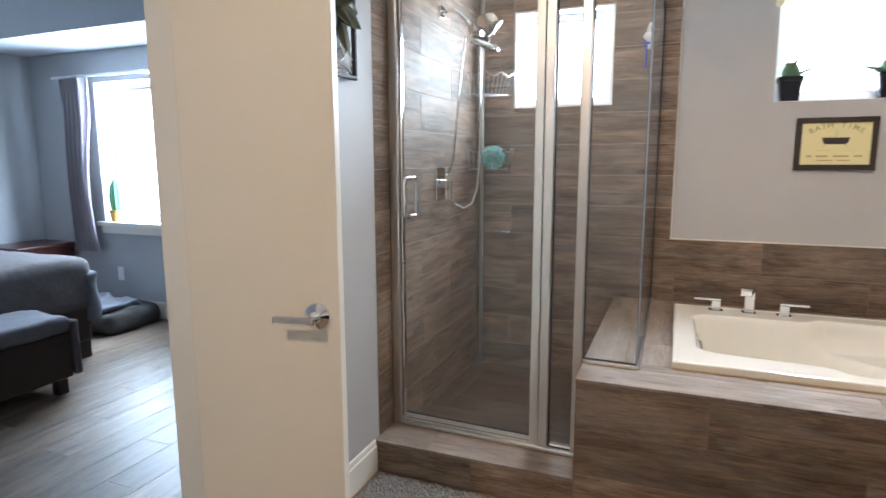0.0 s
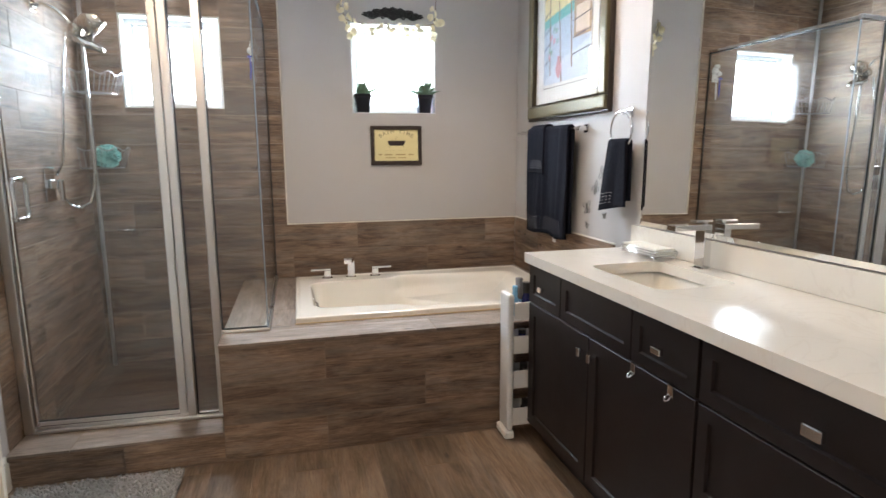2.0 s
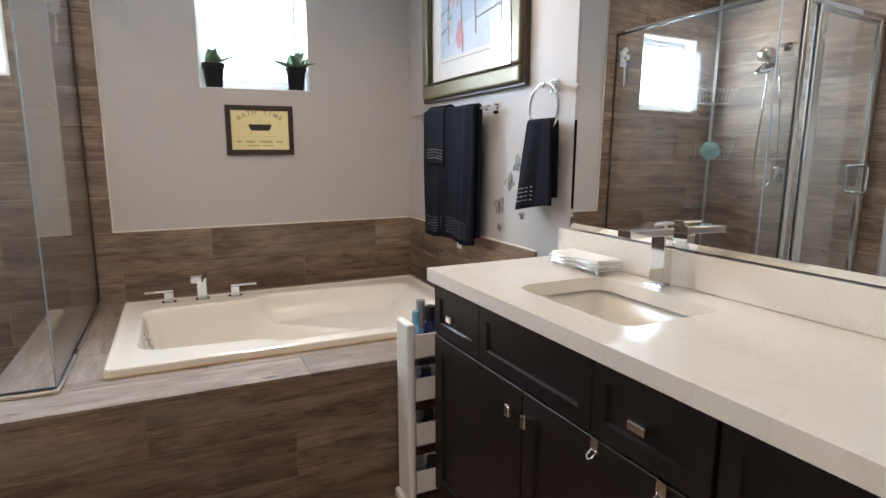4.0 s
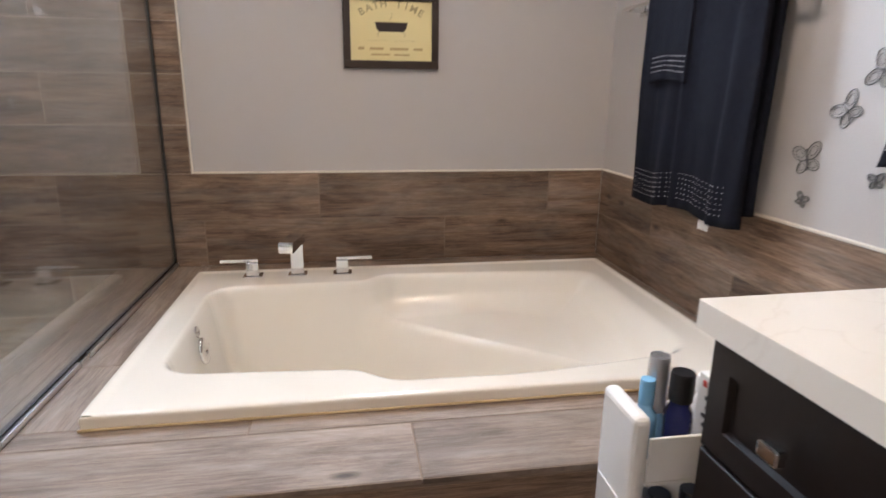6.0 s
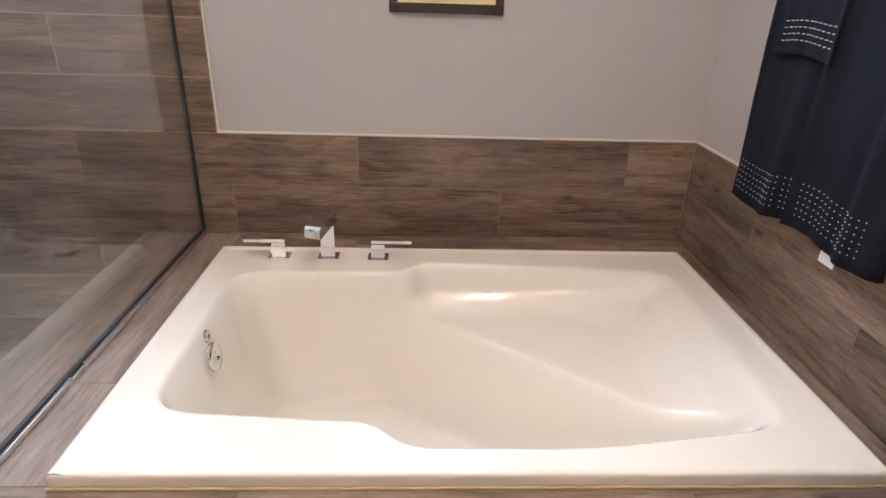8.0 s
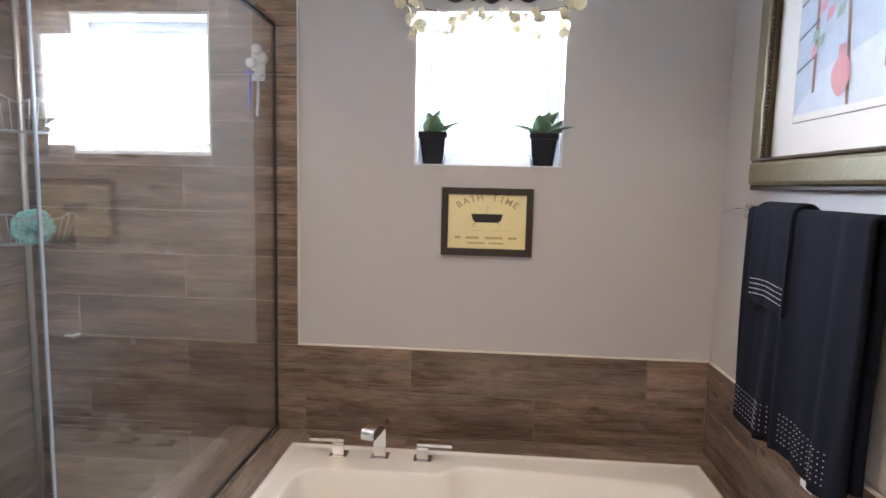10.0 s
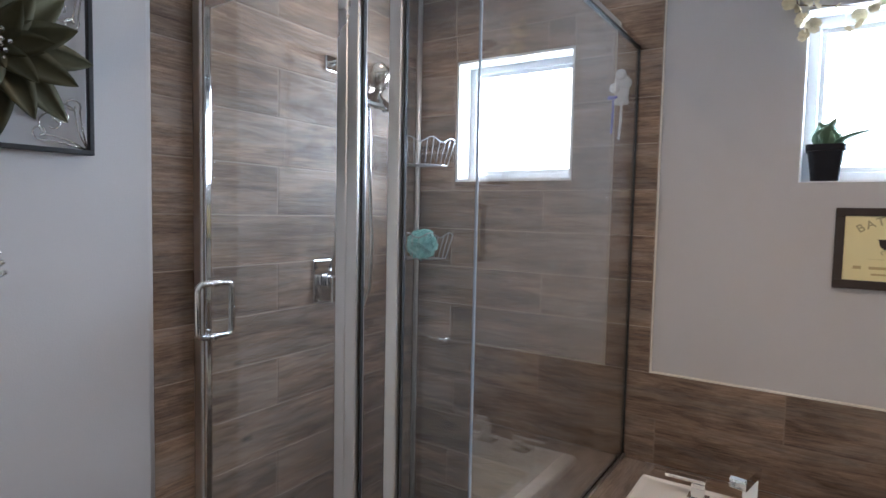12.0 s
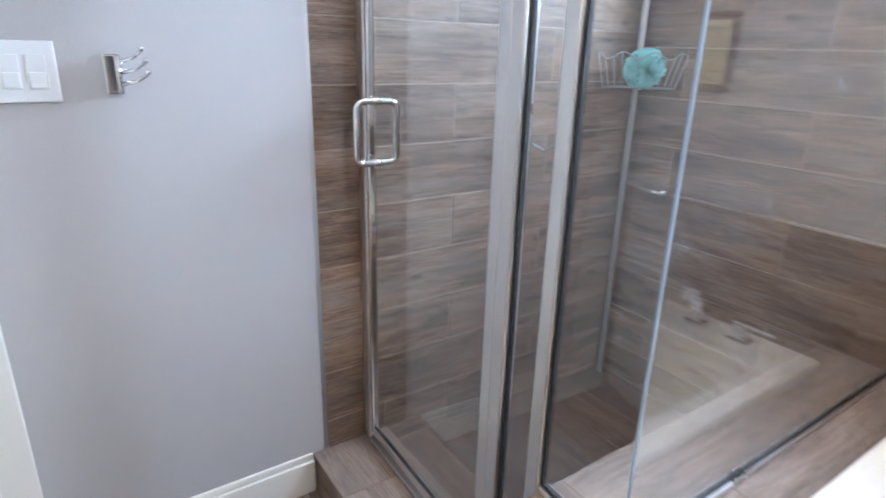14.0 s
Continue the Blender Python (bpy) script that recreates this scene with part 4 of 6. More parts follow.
BLUE_CL = mat("clear_blue_plastic", (.25, .52, .78), .12, vary=.05, coat=.3)
NAVY_CL = mat("navy_plastic", (.015, .018, .10), .12, vary=.1, coat=.4)
BLACKPL = mat("black_plastic", (.015, .015, .017), .3, vary=.05)
SILVER = mat("silver_plastic", (.55, .56, .58), .25, .7, vary=.04)
LABELW = mat("label_white", (.78, .78, .76), .5, vary=.03)
TZ = .5965
bottle("blue_spray_bottle", 1.050, 1.880, TZ, .020, .095, BLUE_CL, mat("pale_blue_cap", (.20, .46, .72), .2, vary=.05), "clear blue spray bottle in the cart", .6, .045, capr=.62)
bottle("silver_capped_bottle", 1.075, 1.893, TZ, .017, .075, BLUE_CL, SILVER, "bottle with a tall silver cap in the cart", .8, .10, capr=1.05)
bottle("navy_bottle", 1.098, 1.858, TZ, .023, .11, NAVY_CL, BLACKPL, "dark blue bottle with black cap in the cart", .7, .05, capr=.85)
bottle("white_capped_bottle", 1.165, 1.893, TZ, .018, .10, WHITEPL, WHITEPL, "small white bottle in the cart", .7, .03)
bottle("clear_jar", 1.205, 1.885, TZ, .026, .10, mat("clear_jar_plastic", (.72, .74, .72), .1, vary=.05, coat=.3), mat("yellow_label", (.75, .68, .10), .4, vary=.05), "clear jar with yellow label in the cart", .9, .02)
th = thing("carton", (1.16, 1.845, TZ), "white printed cardboard carton in the cart", "box")
part("carton", box(1.134, 1.186, 1.822, 1.868, TZ, TZ + .155, .002), LABELW, th)
b = bmesh.new()
for k in range(5):
    add_box(b, 1.1333, 1.1339, 1.83, 1.83 + .012 + .004 * (k % 3), TZ + .05 + .016 * k, TZ + .057 + .016 * k)
part("print_bars", b, BLACKPL, th)
part("print_mark", box(1.1331, 1.1338, 1.845, 1.855, TZ + .135, TZ + .145), mat("red_print", (.55, .06, .04), .5, vary=.05), th)
for x, z, c in ((1.08, .437, NAVY_CL), (1.14, .437, BLACKPL), (1.2, .437, SILVER), (1.09, .267, BLACKPL), (1.16, .267, mat("brown_plastic", (.12, .07, .05), .3, vary=.1)), (1.1, .082, BLACKPL)):
    bottle("toiletry_bottle", x, 1.856, z, .024, .075, c, BLACKPL, "small dark toiletry bottle in the cart", .7, .02)


# ---- towels ----
def towel_material():
    return mat("charcoal_terry", (.0085, .0095, .0165), .95, vary=.3, scale=60, bump=.9, bscale=420, spec=.15)


TERRY = towel_material()
STITCH = mat("silver_stitch", (.55, .55, .57), .5, vary=.1)


def draped(name, y0, y1, xb, zb, zf, zr, label, seed, lean=0.0, thick=.013, bands=(), dash=.0011, gap=.012, ruffle=.010, flare=0.0, group="towels", hem=0.0, band_y=None):
    """A folded towel over a rod along y at (xb, zb): front hem at zf, rear hem at zr."""
    ph = seed * 1.7
    yc = (y0 + y1) / 2

    def warp(x, y, z):
        k = max(0.0, (zb - z)) / max(.1, zb - zf)
        w = ruffle * (.25 + .75 * k) * (math.sin((y - y0) * 27 + ph + .8 * z) + .45 * math.sin((y - y0) * 58 + ph * 2.3 + z * 4))
        sag = (.006 * math.sin((y - y0) * 23 + ph) + hem * (y - yc)) * k
        s = 1 + flare * k + .03 * math.sin(z * 9 + ph) * k
        return Vector((x - abs(w) * .6 + (w * .4), yc + (y - yc) * s + lean * k, z + sag))
    ro, ri = gap + thick, gap
    nv = 26
    prof_o, prof_i = [], []
    for k in range(nv + 1):
        prof_o.append((xb - ro, zf + (zb - zf) * k / nv))
        prof_i.append((xb - ri, zf + (zb - zf) * k / nv))
    for k in range(1, 8):
        a = math.pi - math.pi * k / 8
        prof_o.append((xb + ro * math.cos(a), zb + ro * math.sin(a)))
        prof_i.append((xb + ri * math.cos(a), zb + ri * math.sin(a)))
    for k in range(nv + 1):
        prof_o.append((xb + ro, zb + (zr - zb) * k / nv))
        prof_i.append((xb + ri, zb + (zr - zb) * k / nv))
    loop = prof_o + prof_i[::-1]
    b_ = bmesh.new()
    ny = 26
    rings_ = [[b_.verts.new(warp(x, y0 + (y1 - y0) * j / ny, z)) for x, z in loop] for j in range(ny + 1)]
    n = len(loop)
    for j in range(ny):
        for k in range(n):
            b_.faces.new((rings_[j][k], rings_[j][(k + 1) % n], rings_[j + 1][(k + 1) % n], rings_[j + 1][k]))
    for rg in (rings_[0], rings_[-1]):
        m_ = len(prof_o)
        for k in range(m_ - 1):
            b_.faces.new((rg[k], rg[k + 1], rg[n - 2 - k], rg[n - 1 - k]))
    bmesh.ops.recalc_face_normals(b_, faces=b_.faces)
    th_ = thing(name, (xb, yc, zb + ro), label, "towel", group)
    body = part("cloth", b_, TERRY, th_, smooth=True)
    if bands:
        s_ = bmesh.new()
        for z in bands:
            y, last = (band_y or (y0 + .012, y1 - .02))
            while y < last:
                p = warp(xb - ro - .0015, y + .006, z)
                add_box(s_, p.x - .0006, p.x + .0022, p.y - dash, p.y + dash, p.z - .0009, p.z + .0009)
                y += .0165
        st = part("stitching", s_, STITCH, th_, "silver running stitch bands")
    return th_


tb = thing("towel_bar", (1.58, 2.70, 1.485), "square chrome towel bar on the painted wall", "towel bar")
part("bar", box(1.541, 1.553, 2.25, 3.13, 1.479, 1.491, .002), CHROME, tb)
for y in (2.285, 3.095):
    b = box(1.603, 1.6145, y - .024, y + .024, 1.461, 1.509, .003)
    add_box(b, 1.554, 1.603, y - .012, y + .012, 1.473, 1.497, .003)
    part("post", b, CHROME, tb)
XB = 1.547
draped("bath_towel", 2.652, 2.905, XB, 1.487, .862, .95, "charcoal terry bath towel folded over the towel bar", 1, bands=[.890 + .0145 * k for k in range(6)], gap=.009, ruffle=.016, hem=-.05)
draped("hand_towel", 2.628, 2.828, XB, 1.487, 1.232, 1.26, "small charcoal terry hand towel laid over the bath towel", 3, bands=[1.262, 1.276, 1.290, 1.304], dash=.004, gap=.0275, thick=.010, ruffle=.009)
draped("bath_towel", 2.345, 2.648, XB, 1.487, .868, .90, "charcoal terry bath towel folded over the towel bar beside another", 5, bands=[.898 + .0145 * k for k in range(6)], gap=.010, ruffle=.020, hem=.02, band_y=(2.40, 2.63))
b = box(XB - .0135, XB - .012, 2.478, 2.526, .834, .885, .0003)
solo("towel_tag", b, LABELW, "white care tag hanging below the bath towel", "tag", base=(XB, 2.47, .83))

tr = thing("towel_ring", (1.60, 1.86, 1.535), "chrome towel ring on the painted wall", "towel ring")
b = box(1.603, 1.6145, 1.836, 1.884, 1.513, 1.561, .003)
add_box(b, 1.550, 1.603, 1.841, 1.863, 1.527, 1.549, .003)
part("post", b, CHROME, tr)
part("ring", tube(arc((1.557, 1.852, 1.456), .090, 0, 348.75, 31, "yz"), .0052, 10, closed=True), CHROME, tr, smooth=True)
draped("hand_towel", 1.782, 1.935, 1.557, 1.400, 1.085, 1.115, "charcoal terry hand towel hanging through the towel ring", 8, lean=.034, bands=[1.116, 1.132, 1.148, 1.164], dash=.005, gap=.006, thick=.013, flare=.55, ruffle=.014, hem=-.16, band_y=(1.852, 1.93))


# ---- wall decor ----
BRONZE = mat("antique_gold_frame", (.125, .10, .05), .42, .4, vary=.3, scale=12, bump=.3, bscale=80, rvary=.1)
DARKW = mat("dark_brown_frame", (.035, .022, .016), .45, vary=.2, scale=20)


def framed_print():
    th_ = thing("framed_print", (1.60, 2.54, 1.555), "large tropical print in a wide antique gold frame", "picture")
    y0, y1, z0, z1 = 2.035, 3.062, 1.556, 2.60

    def mould(w0, w1, xs, name, material, bev=.006):
        b_ = box(xs, 1.6135, y0 + w0, y1 - w0, z0 + w0, z0 + w1, bev)
        add_box(b_, xs, 1.6135, y0 + w0, y1 - w0, z1 - w1, z1 - w0, bev)
        add_box(b_, xs, 1.6135, y0 + w0, y0 + w1, z0 + w1, z1 - w1, bev)
        add_box(b_, xs, 1.6135, y1 - w1, y1 - w0, z0 + w1, z1 - w1, bev)
        return part(name, b_, material, th_)
    mould(0, .014, 1.588, "outer_edge", DARKW, .004)
    mould(.0141, .088, 1.572, "moulding", BRONZE, .012)
    b_ = bmesh.new()
    rr = .092
    for k in range(70):
        f = k / 69
        for yy, zz in ((y0 + rr, z0 + rr + (z1 - z0 - 2 * rr) * f), (y1 - rr, z0 + rr + (z1 - z0 - 2 * rr) * f), (y0 + rr + (y1 - y0 - 2 * rr) * f, z0 + rr)):
            b2 = bmesh.new()
            bmesh.ops.create_icosphere(b2, subdivisions=1, radius=.0075)
            merge(b_, b2, Matrix.Translation((1.580, yy, zz)))
    part("beading", b_, mat("dark_beading", (.05, .035, .02), .4, .4, vary=.2), th_, smooth=True)
    part("mat_board", box(1.602, 1.606, y0 + .095, y1 - .095, z0 + .095, z1 - .095), mat("mat_board", (.80, .78, .74), .9, vary=.02), th_)
    pz0, pz1, py0, py1 = z0 + .21, z1 - .20, y0 + .215, y1 - .215
    part("fillet", box(1.6005, 1.602, py0 - .006, py1 + .006, pz0 - .022, pz1 + .006), DARKW, th_)
    part("fillet_mat", box(1.5998, 1.6004, py0 - .003, py1 + .003, pz0 - .019, pz1 + .003), mat("inner_mat", (.78, .76, .72), .9, vary=.02), th_)
    layers = 0

    def flat(name, pts, colour):
        nonlocal layers
        layers += 1
        x = 1.5996 - .0001 * layers
        b2 = bmesh.new()
        b2.faces.new([b2.verts.new((x, p, q)) for p, q in pts])
        part(name, b2, mat("print_ink", colour, .6, vary=.25, scale=25), th_)
    P = lambda u, v: (py1 - (py1 - py0) * u, pz0 + (pz1 - pz0) * v)   # u from the far side, v up
    R = lambda a, c, e, f: [P(a, e), P(c, e), P(c, f), P(a, f)]
    flat("sky_area", R(0, 1, .55, 1), (.75, .55, .20))
    flat("sunset_area", R(0, 1, .62, .78), (.80, .66, .34))
    flat("sea_area", [P(0, .52), P(1, .60), P(1, .70), P(0, .60)], (.10, .42, .40))
    flat("terrace_area", [P(0, 0), P(1, 0), P(1, .60), P(0, .52)], (.42, .50, .62))
    flat("floor_area", [P(0, 0), P(1, 0), P(1, .30), P(.2, .16)], (.55, .62, .72))
    flat("blind_area", R(.66, 1, .34, .98), (.36, .22, .12))
    flat("light_area", R(.70, .96, .38, .60), (.72, .58, .45))
    for u0, v0, u1, v1, w in ((.40, 0, .30, 1, .022), (.62, .1, .56, 1, .026), (.14, .08, .12, 1, .022)):
        flat("trunk", [P(u0, v0), P(u0 + w, v0), P(u1 + w, v1), P(u1, v1)], (.20, .10, .06))
    for v in (.18, .32, .46, .62, .78, .92):
        flat("rail_line", [P(0, v), P(.16, v + .05), P(.16, v + .062), P(0, v + .012)], (.04, .04, .07))
        flat("rail_line", [P(.64, v + .02), P(1, v + .05), P(1, v + .062), P(.64, v + .032)], (.05, .04, .06))
    for k in range(9):
        a = k * .7
        u, v = .20 + .09 * math.cos(a), .34 + .12 * math.sin(a * 1.3)
        flat("blossom", [P(u, v), P(u + .05, v + .02), P(u + .06, v + .06), P(u + .01, v + .05)], (.62, .25, .32) if k % 2 else (.22, .36, .30))
    for k in range(7):
        a = radians(20 + k * 24)
        for cu, cv in ((.32, .92), (.58, .88)):
            flat("frond", [P(cu, cv), P(cu + .16 * math.cos(a), cv + .07 * math.sin(a) - .01), P(cu + .13 * math.cos(a + .2), cv + .06 * math.sin(a + .2) - .03)], (.16, .20, .08))
    vase = []
    for k in range(20):
        a = 2 * math.pi * k / 20
        vase.append(P(.36 + (.055 + .012 * math.cos(2 * a)) * math.cos(a), .12 + .085 * math.sin(a)))
    flat("vase", vase, (.55, .22, .24))
    flat("vase_neck", R(.335, .385, .19, .235), (.50, .20, .22))
    g = part("glazing", box(1.590, 1.592, y0 + .089, y1 - .089, z0 + .089, z1 - .089), PANE, th_)
    g.visible_shadow = False


framed_print()


def glyph_mesh(ch, size):
    cu = bpy.data.curves.new("glyph", "FONT")
    cu.body, cu.size, cu.align_x, cu.offset = ch, size, "CENTER", 0.0005
    ob = bpy.data.objects.new("glyph", cu)
    me = bpy.data.meshes.new_from_object(ob)
    bpy.data.objects.remove(ob)
    return me


def bath_sign():
    th_ = thing("bath_sign", (.74, YB, 1.28), "dark framed cream bath time print with a tub drawing", "sign")
    x0, x1, z0, z1 = .567, .917, 1.281, 1.542
    b_ = box(x0, x1, YB - .016, YB - .001, z0, z0 + .028, .002)
    add_box(b_, x0, x1, YB - .016, YB - .001, z1 - .026, z1, .002)
    add_box(b_, x0, x0 + .026, YB - .016, YB - .001, z0 + .028, z1 - .026, .002)
    add_box(b_, x1 - .026, x1, YB - .016, YB - .001, z0 + .028, z1 - .026, .002)
    part("frame", b_, DARKW, th_)
    part("paper", box(x0 + .026, x1 - .026, YB - .009, YB - .001, z0 + .028, z1 - .026), mat("cream_paper", (.78, .68, .36), .7, vary=.05, scale=8), th_)
    ink, faint = mat("olive_ink", (.40, .33, .17), .7, vary=.1), mat("brown_ink", (.50, .37, .17), .7, vary=.1)
    yf = YB - .0095
    b_ = bmesh.new()
    text, cx, cz, R_ = "BATH TIME", .742, 1.302, .195
    for k, ch in enumerate(text):
        if ch == " ":
            continue
        a = radians(32 - 64 * k / (len(text) - 1)) * .98
        me = glyph_mesh(ch, .036)
        t_ = bmesh.new()
        t_.from_mesh(me)
        bpy.data.meshes.remove(me)
        b_ = bmesh.new()
        merge(b_, t_, Matrix.Translation((cx - R_ * math.sin(a), yf, cz + R_ * math.cos(a) - .002)) @ pose(0, 0, 0, 0, -math.degrees(a), 0) @ pose(0, 0, 0, 90, 0, 0))
        part("letter", b_, ink, th_)
    b_ = bmesh.new()
    tub = [(-.060, .026), (.060, .026), (.054, .004), (.044, -.006), (-.044, -.006), (-.054, .004)]
    b_.faces.new([b_.verts.new((cx + u, yf - .0004, 1.416 + v)) for u, v in tub])
    part("tub_drawing", b_, mat("black_ink", (.03, .02, .02), .7, vary=.1), th_)
    b_ = bmesh.new()
    add_tube(b_, [(cx - .062, yf, 1.4425), (cx + .062, yf, 1.4425)], .001, 5)
    for s in (-1, 1):
        add_tube(b_, [(cx + s * .040, yf, 1.410), (cx + s * .052, yf, 1.402), (cx + s * .046, yf, 1.394)], .0012, 5)
    add_tube(b_, [(cx, yf, 1.445), (cx - .006, yf, 1.455), (cx + .004, yf, 1.462), (cx, yf, 1.474)], .0011, 5)
    for u0, u1 in ((-.085, -.012), (.015, .085)):
        add_tube(b_, [(cx + u0, yf, 1.379), (cx + u1, yf, 1.379)], .0004, 5)
    part("line_drawing", b_, ink, th_)
    b_ = bmesh.new()
    for u0, u1, z, h in ((-.122, -.100, 1.346, .010), (-.080, -.030, 1.346, .009), (-.006, .062, 1.346, .009), (.082, .116, 1.346, .009), (-.074, -.006, 1.327, .006), (.010, .066, 1.327, .006)):
        add_box(b_, cx + u0, cx + u1, yf - .0004, yf + .0003, z, z + h)
    part("text_bars", b_, faint, th_)


bath_sign()


def crest():
    IRON = mat("black_carved_resin", (.018, .016, .016), .45, vary=.2, bump=.3, bscale=60)
    th_ = thing("wall_crest", (.735, YB, 2.21), "black carved scroll crest over the window", "wall ornament")
    cx, n = .735, 40
    b_ = bmesh.new()
    up, lo = [], []
    for k in range(n + 1):
        u = -1 + 2 * k / n
        up.append((cx + .205 * u, 2.250 + .050 * (1 - abs(u) ** 1.7) + .005 * math.cos(u * 24)))
        lo.append((cx + .205 * u, 2.235 - .016 * math.cos(u * 9.5) * (1 - abs(u) * .4)))
    lp = up + lo[::-1]
    f_, r_ = [b_.verts.new((x, YB - .012, z)) for x, z in lp], [b_.verts.new((x, YB - .0005, z)) for x, z in lp]
    m_ = len(lp)
    for k in range(n):
        b_.faces.new((f_[k], f_[k + 1], f_[m_ - 2 - k], f_[m_ - 1 - k]))
    for k in range(m_):
        b_.faces.new((f_[k], f_[(k + 1) % m_], r_[(k + 1) % m_], r_[k]))
    bmesh.ops.recalc_face_normals(b_, faces=b_.faces)
    part("backing", b_, IRON, th_)
    for s in (-1, 1):
        for ox, oz, r0, turns, a0 in ((.045, 2.262, .026, 1.4, 200), (.098, 2.252, .022, 1.4, 20), (.142, 2.250, .019, 1.3, 200), (.182, 2.246, .014, 1.3, 30), (.070, 2.238, .014, 1.2, 90), (.120, 2.272, .012, 1.2, 300), (.015, 2.286, .012, 1.2, 120)):
            pts = []
            for k in range(24):
                f = k / 23
                a = radians(a0) + turns * 2 * math.pi * f
                rr = r0 * (1 - .8 * f)
                pts.append((cx + s * (ox + rr * math.cos(a)), YB - .017 - .004 * f, oz + rr * math.sin(a)))
            s_ = bmesh.new()
            add_tube(s_, pts, [.0062 * (1 - .4 * k / 23) for k in range(24)], 7)
            part("scroll", s_, IRON, th_, smooth=True)


crest()


def blossom_mesh(r, rnd):
    b_ = bmesh.new()
    for k in range(5):
        a = 2 * math.pi * k / 5 + rnd.uniform(-.2, .2)
        cup = rnd.uniform(.15, .5)
        rows = []
        for (t_, w) in ((.08, .12), (.4, .40), (.75, .52), (1.0, .30)):
            row = []
            for s in (-1, 0, 1):
                px, py = t_ * r, s * w * r
                z = cup * r * t_ * t_ + .12 * r * abs(s)
                row.append(b_.verts.new((px * math.cos(a) - py * math.sin(a), px * math.sin(a) + py * math.cos(a), z)))
            rows.append(row)
        for p, q in zip(rows, rows[1:]):
            for c in range(2):
                b_.faces.new((p[c], p[c + 1], q[c + 1], q[c]))
    b2 = bmesh.new()
    bmesh.ops.create_icosphere(b2, subdivisions=1, radius=r * .16)
    merge(b_, b2, Matrix.Translation((0, 0, r * .12)))
    return b_


def garland():
    CREAM = mat("cream_silk_petal", (.80, .72, .52), .7, vary=.12, scale=60)
    TWIG = mat("brown_twig", (.16, .10, .06), .8, vary=.2)
    th_ = thing("flower_garland", (.74, YB, 2.2), "cream silk blossom garland draped round the window top", "garland")
    rnd = random.Random(11)
    spots = []
    for x, z in ((.395, 2.315), (.425, 2.285), (.372, 2.285), (.40, 2.255), (.43, 2.235), (.455, 2.22), (.40, 2.215), (.435, 2.195), (.445, 2.155), (.47, 2.135), (.45, 2.105), (.475, 2.195)):
        spots.append((x, z, rnd.uniform(.020, .027)))
    for x, z in ((1.0, 2.30), (1.025, 2.27), (.985, 2.245), (1.035, 2.235), (1.055, 2.215), (1.015, 2.20), (.995, 2.175), (1.01, 2.14), (1.0, 2.11)):
        spots.append((x, z, rnd.uniform(.019, .026)))
    for k in range(15):
        spots.append((.54 + k * .029 + rnd.uniform(-.01, .01), 2.185 - .028 * abs(math.sin(k * .8)) + rnd.uniform(-.012, .012), rnd.uniform(.014, .024)))
    for x, z in ((.565, 2.105), (.60, 2.12), (.80, 2.115), (.83, 2.13), (.905, 2.10)):
        spots.append((x, z, .016))
    for x, z, r in spots:
        y = YB - .02 - rnd.uniform(0, .02) if not (.47 < x < 1.0 and z < 2.19) else YB - .012 - rnd.uniform(0, .02)
        b_ = blossom_mesh(r, rnd)
        bmesh.ops.transform(b_, matrix=Matrix.Translation((x, y, z)) @ pose(0, 0, 0, 90 + rnd.uniform(-35, 35), rnd.uniform(-30, 30), rnd.uniform(0, 360)), verts=b_.verts)
        part("blossom", b_, CREAM, th_)
    for pts in ([(.405, YB - .012, 2.36), (.40, YB - .014, 2.28), (.43, YB - .014, 2.2), (.46, YB - .016, 2.1)], [(1.025, YB - .012, 2.36), (1.02, YB - .014, 2.26), (1.01, YB - .014, 2.2), (1.0, YB - .016, 2.1)],
                [(.43, YB - .014, 2.21), (.56, YB - .015, 2.185), (.74, YB - .015, 2.165), (.9, YB - .015, 2.185), (1.02, YB - .014, 2.21)]):
        part("stem", tube(pts, .0022, 6), TWIG, th_, smooth=True)


garland()


def leaf_bm(length, width, bend, thick=.004, m=None):
    b_ = bmesh.new()
    n = 9
    top, bot = [], []
    for k in range(n + 1):
        f = k / n
        w = width * math.sin(math.pi * min(1, .06 + .94 * f) ** .8) ** .8 * .5
        if k == n:
            w = .0008
        z = bend * length * f * f
        for rows, dz in ((top, thick * math.sin(math.pi * max(.05, min(.95, f)))), (bot, 0)):
            rows.append([b_.verts.new((length * f, s * w, z + dz + abs(s) * w * .45)) for s in (-1, -.5, 0, .5, 1)])
    for rows in (top, bot):
        for p, q in zip(rows, rows[1:]):
            for c in range(4):
                b_.faces.new((p[c], p[c + 1], q[c + 1], q[c]))
    for p, q, r_, s_ in zip(top, top[1:], bot, bot[1:]):
        b_.faces.new((p[0], q[0], s_[0], r_[0]))
        b_.faces.new((p[4], q[4], s_[4], r_[4]))
    bmesh.ops.recalc_face_normals(b_, faces=b_.faces)
    if m is not None:
        bmesh.ops.transform(b_, matrix=m, verts=b_.verts)
    return b_


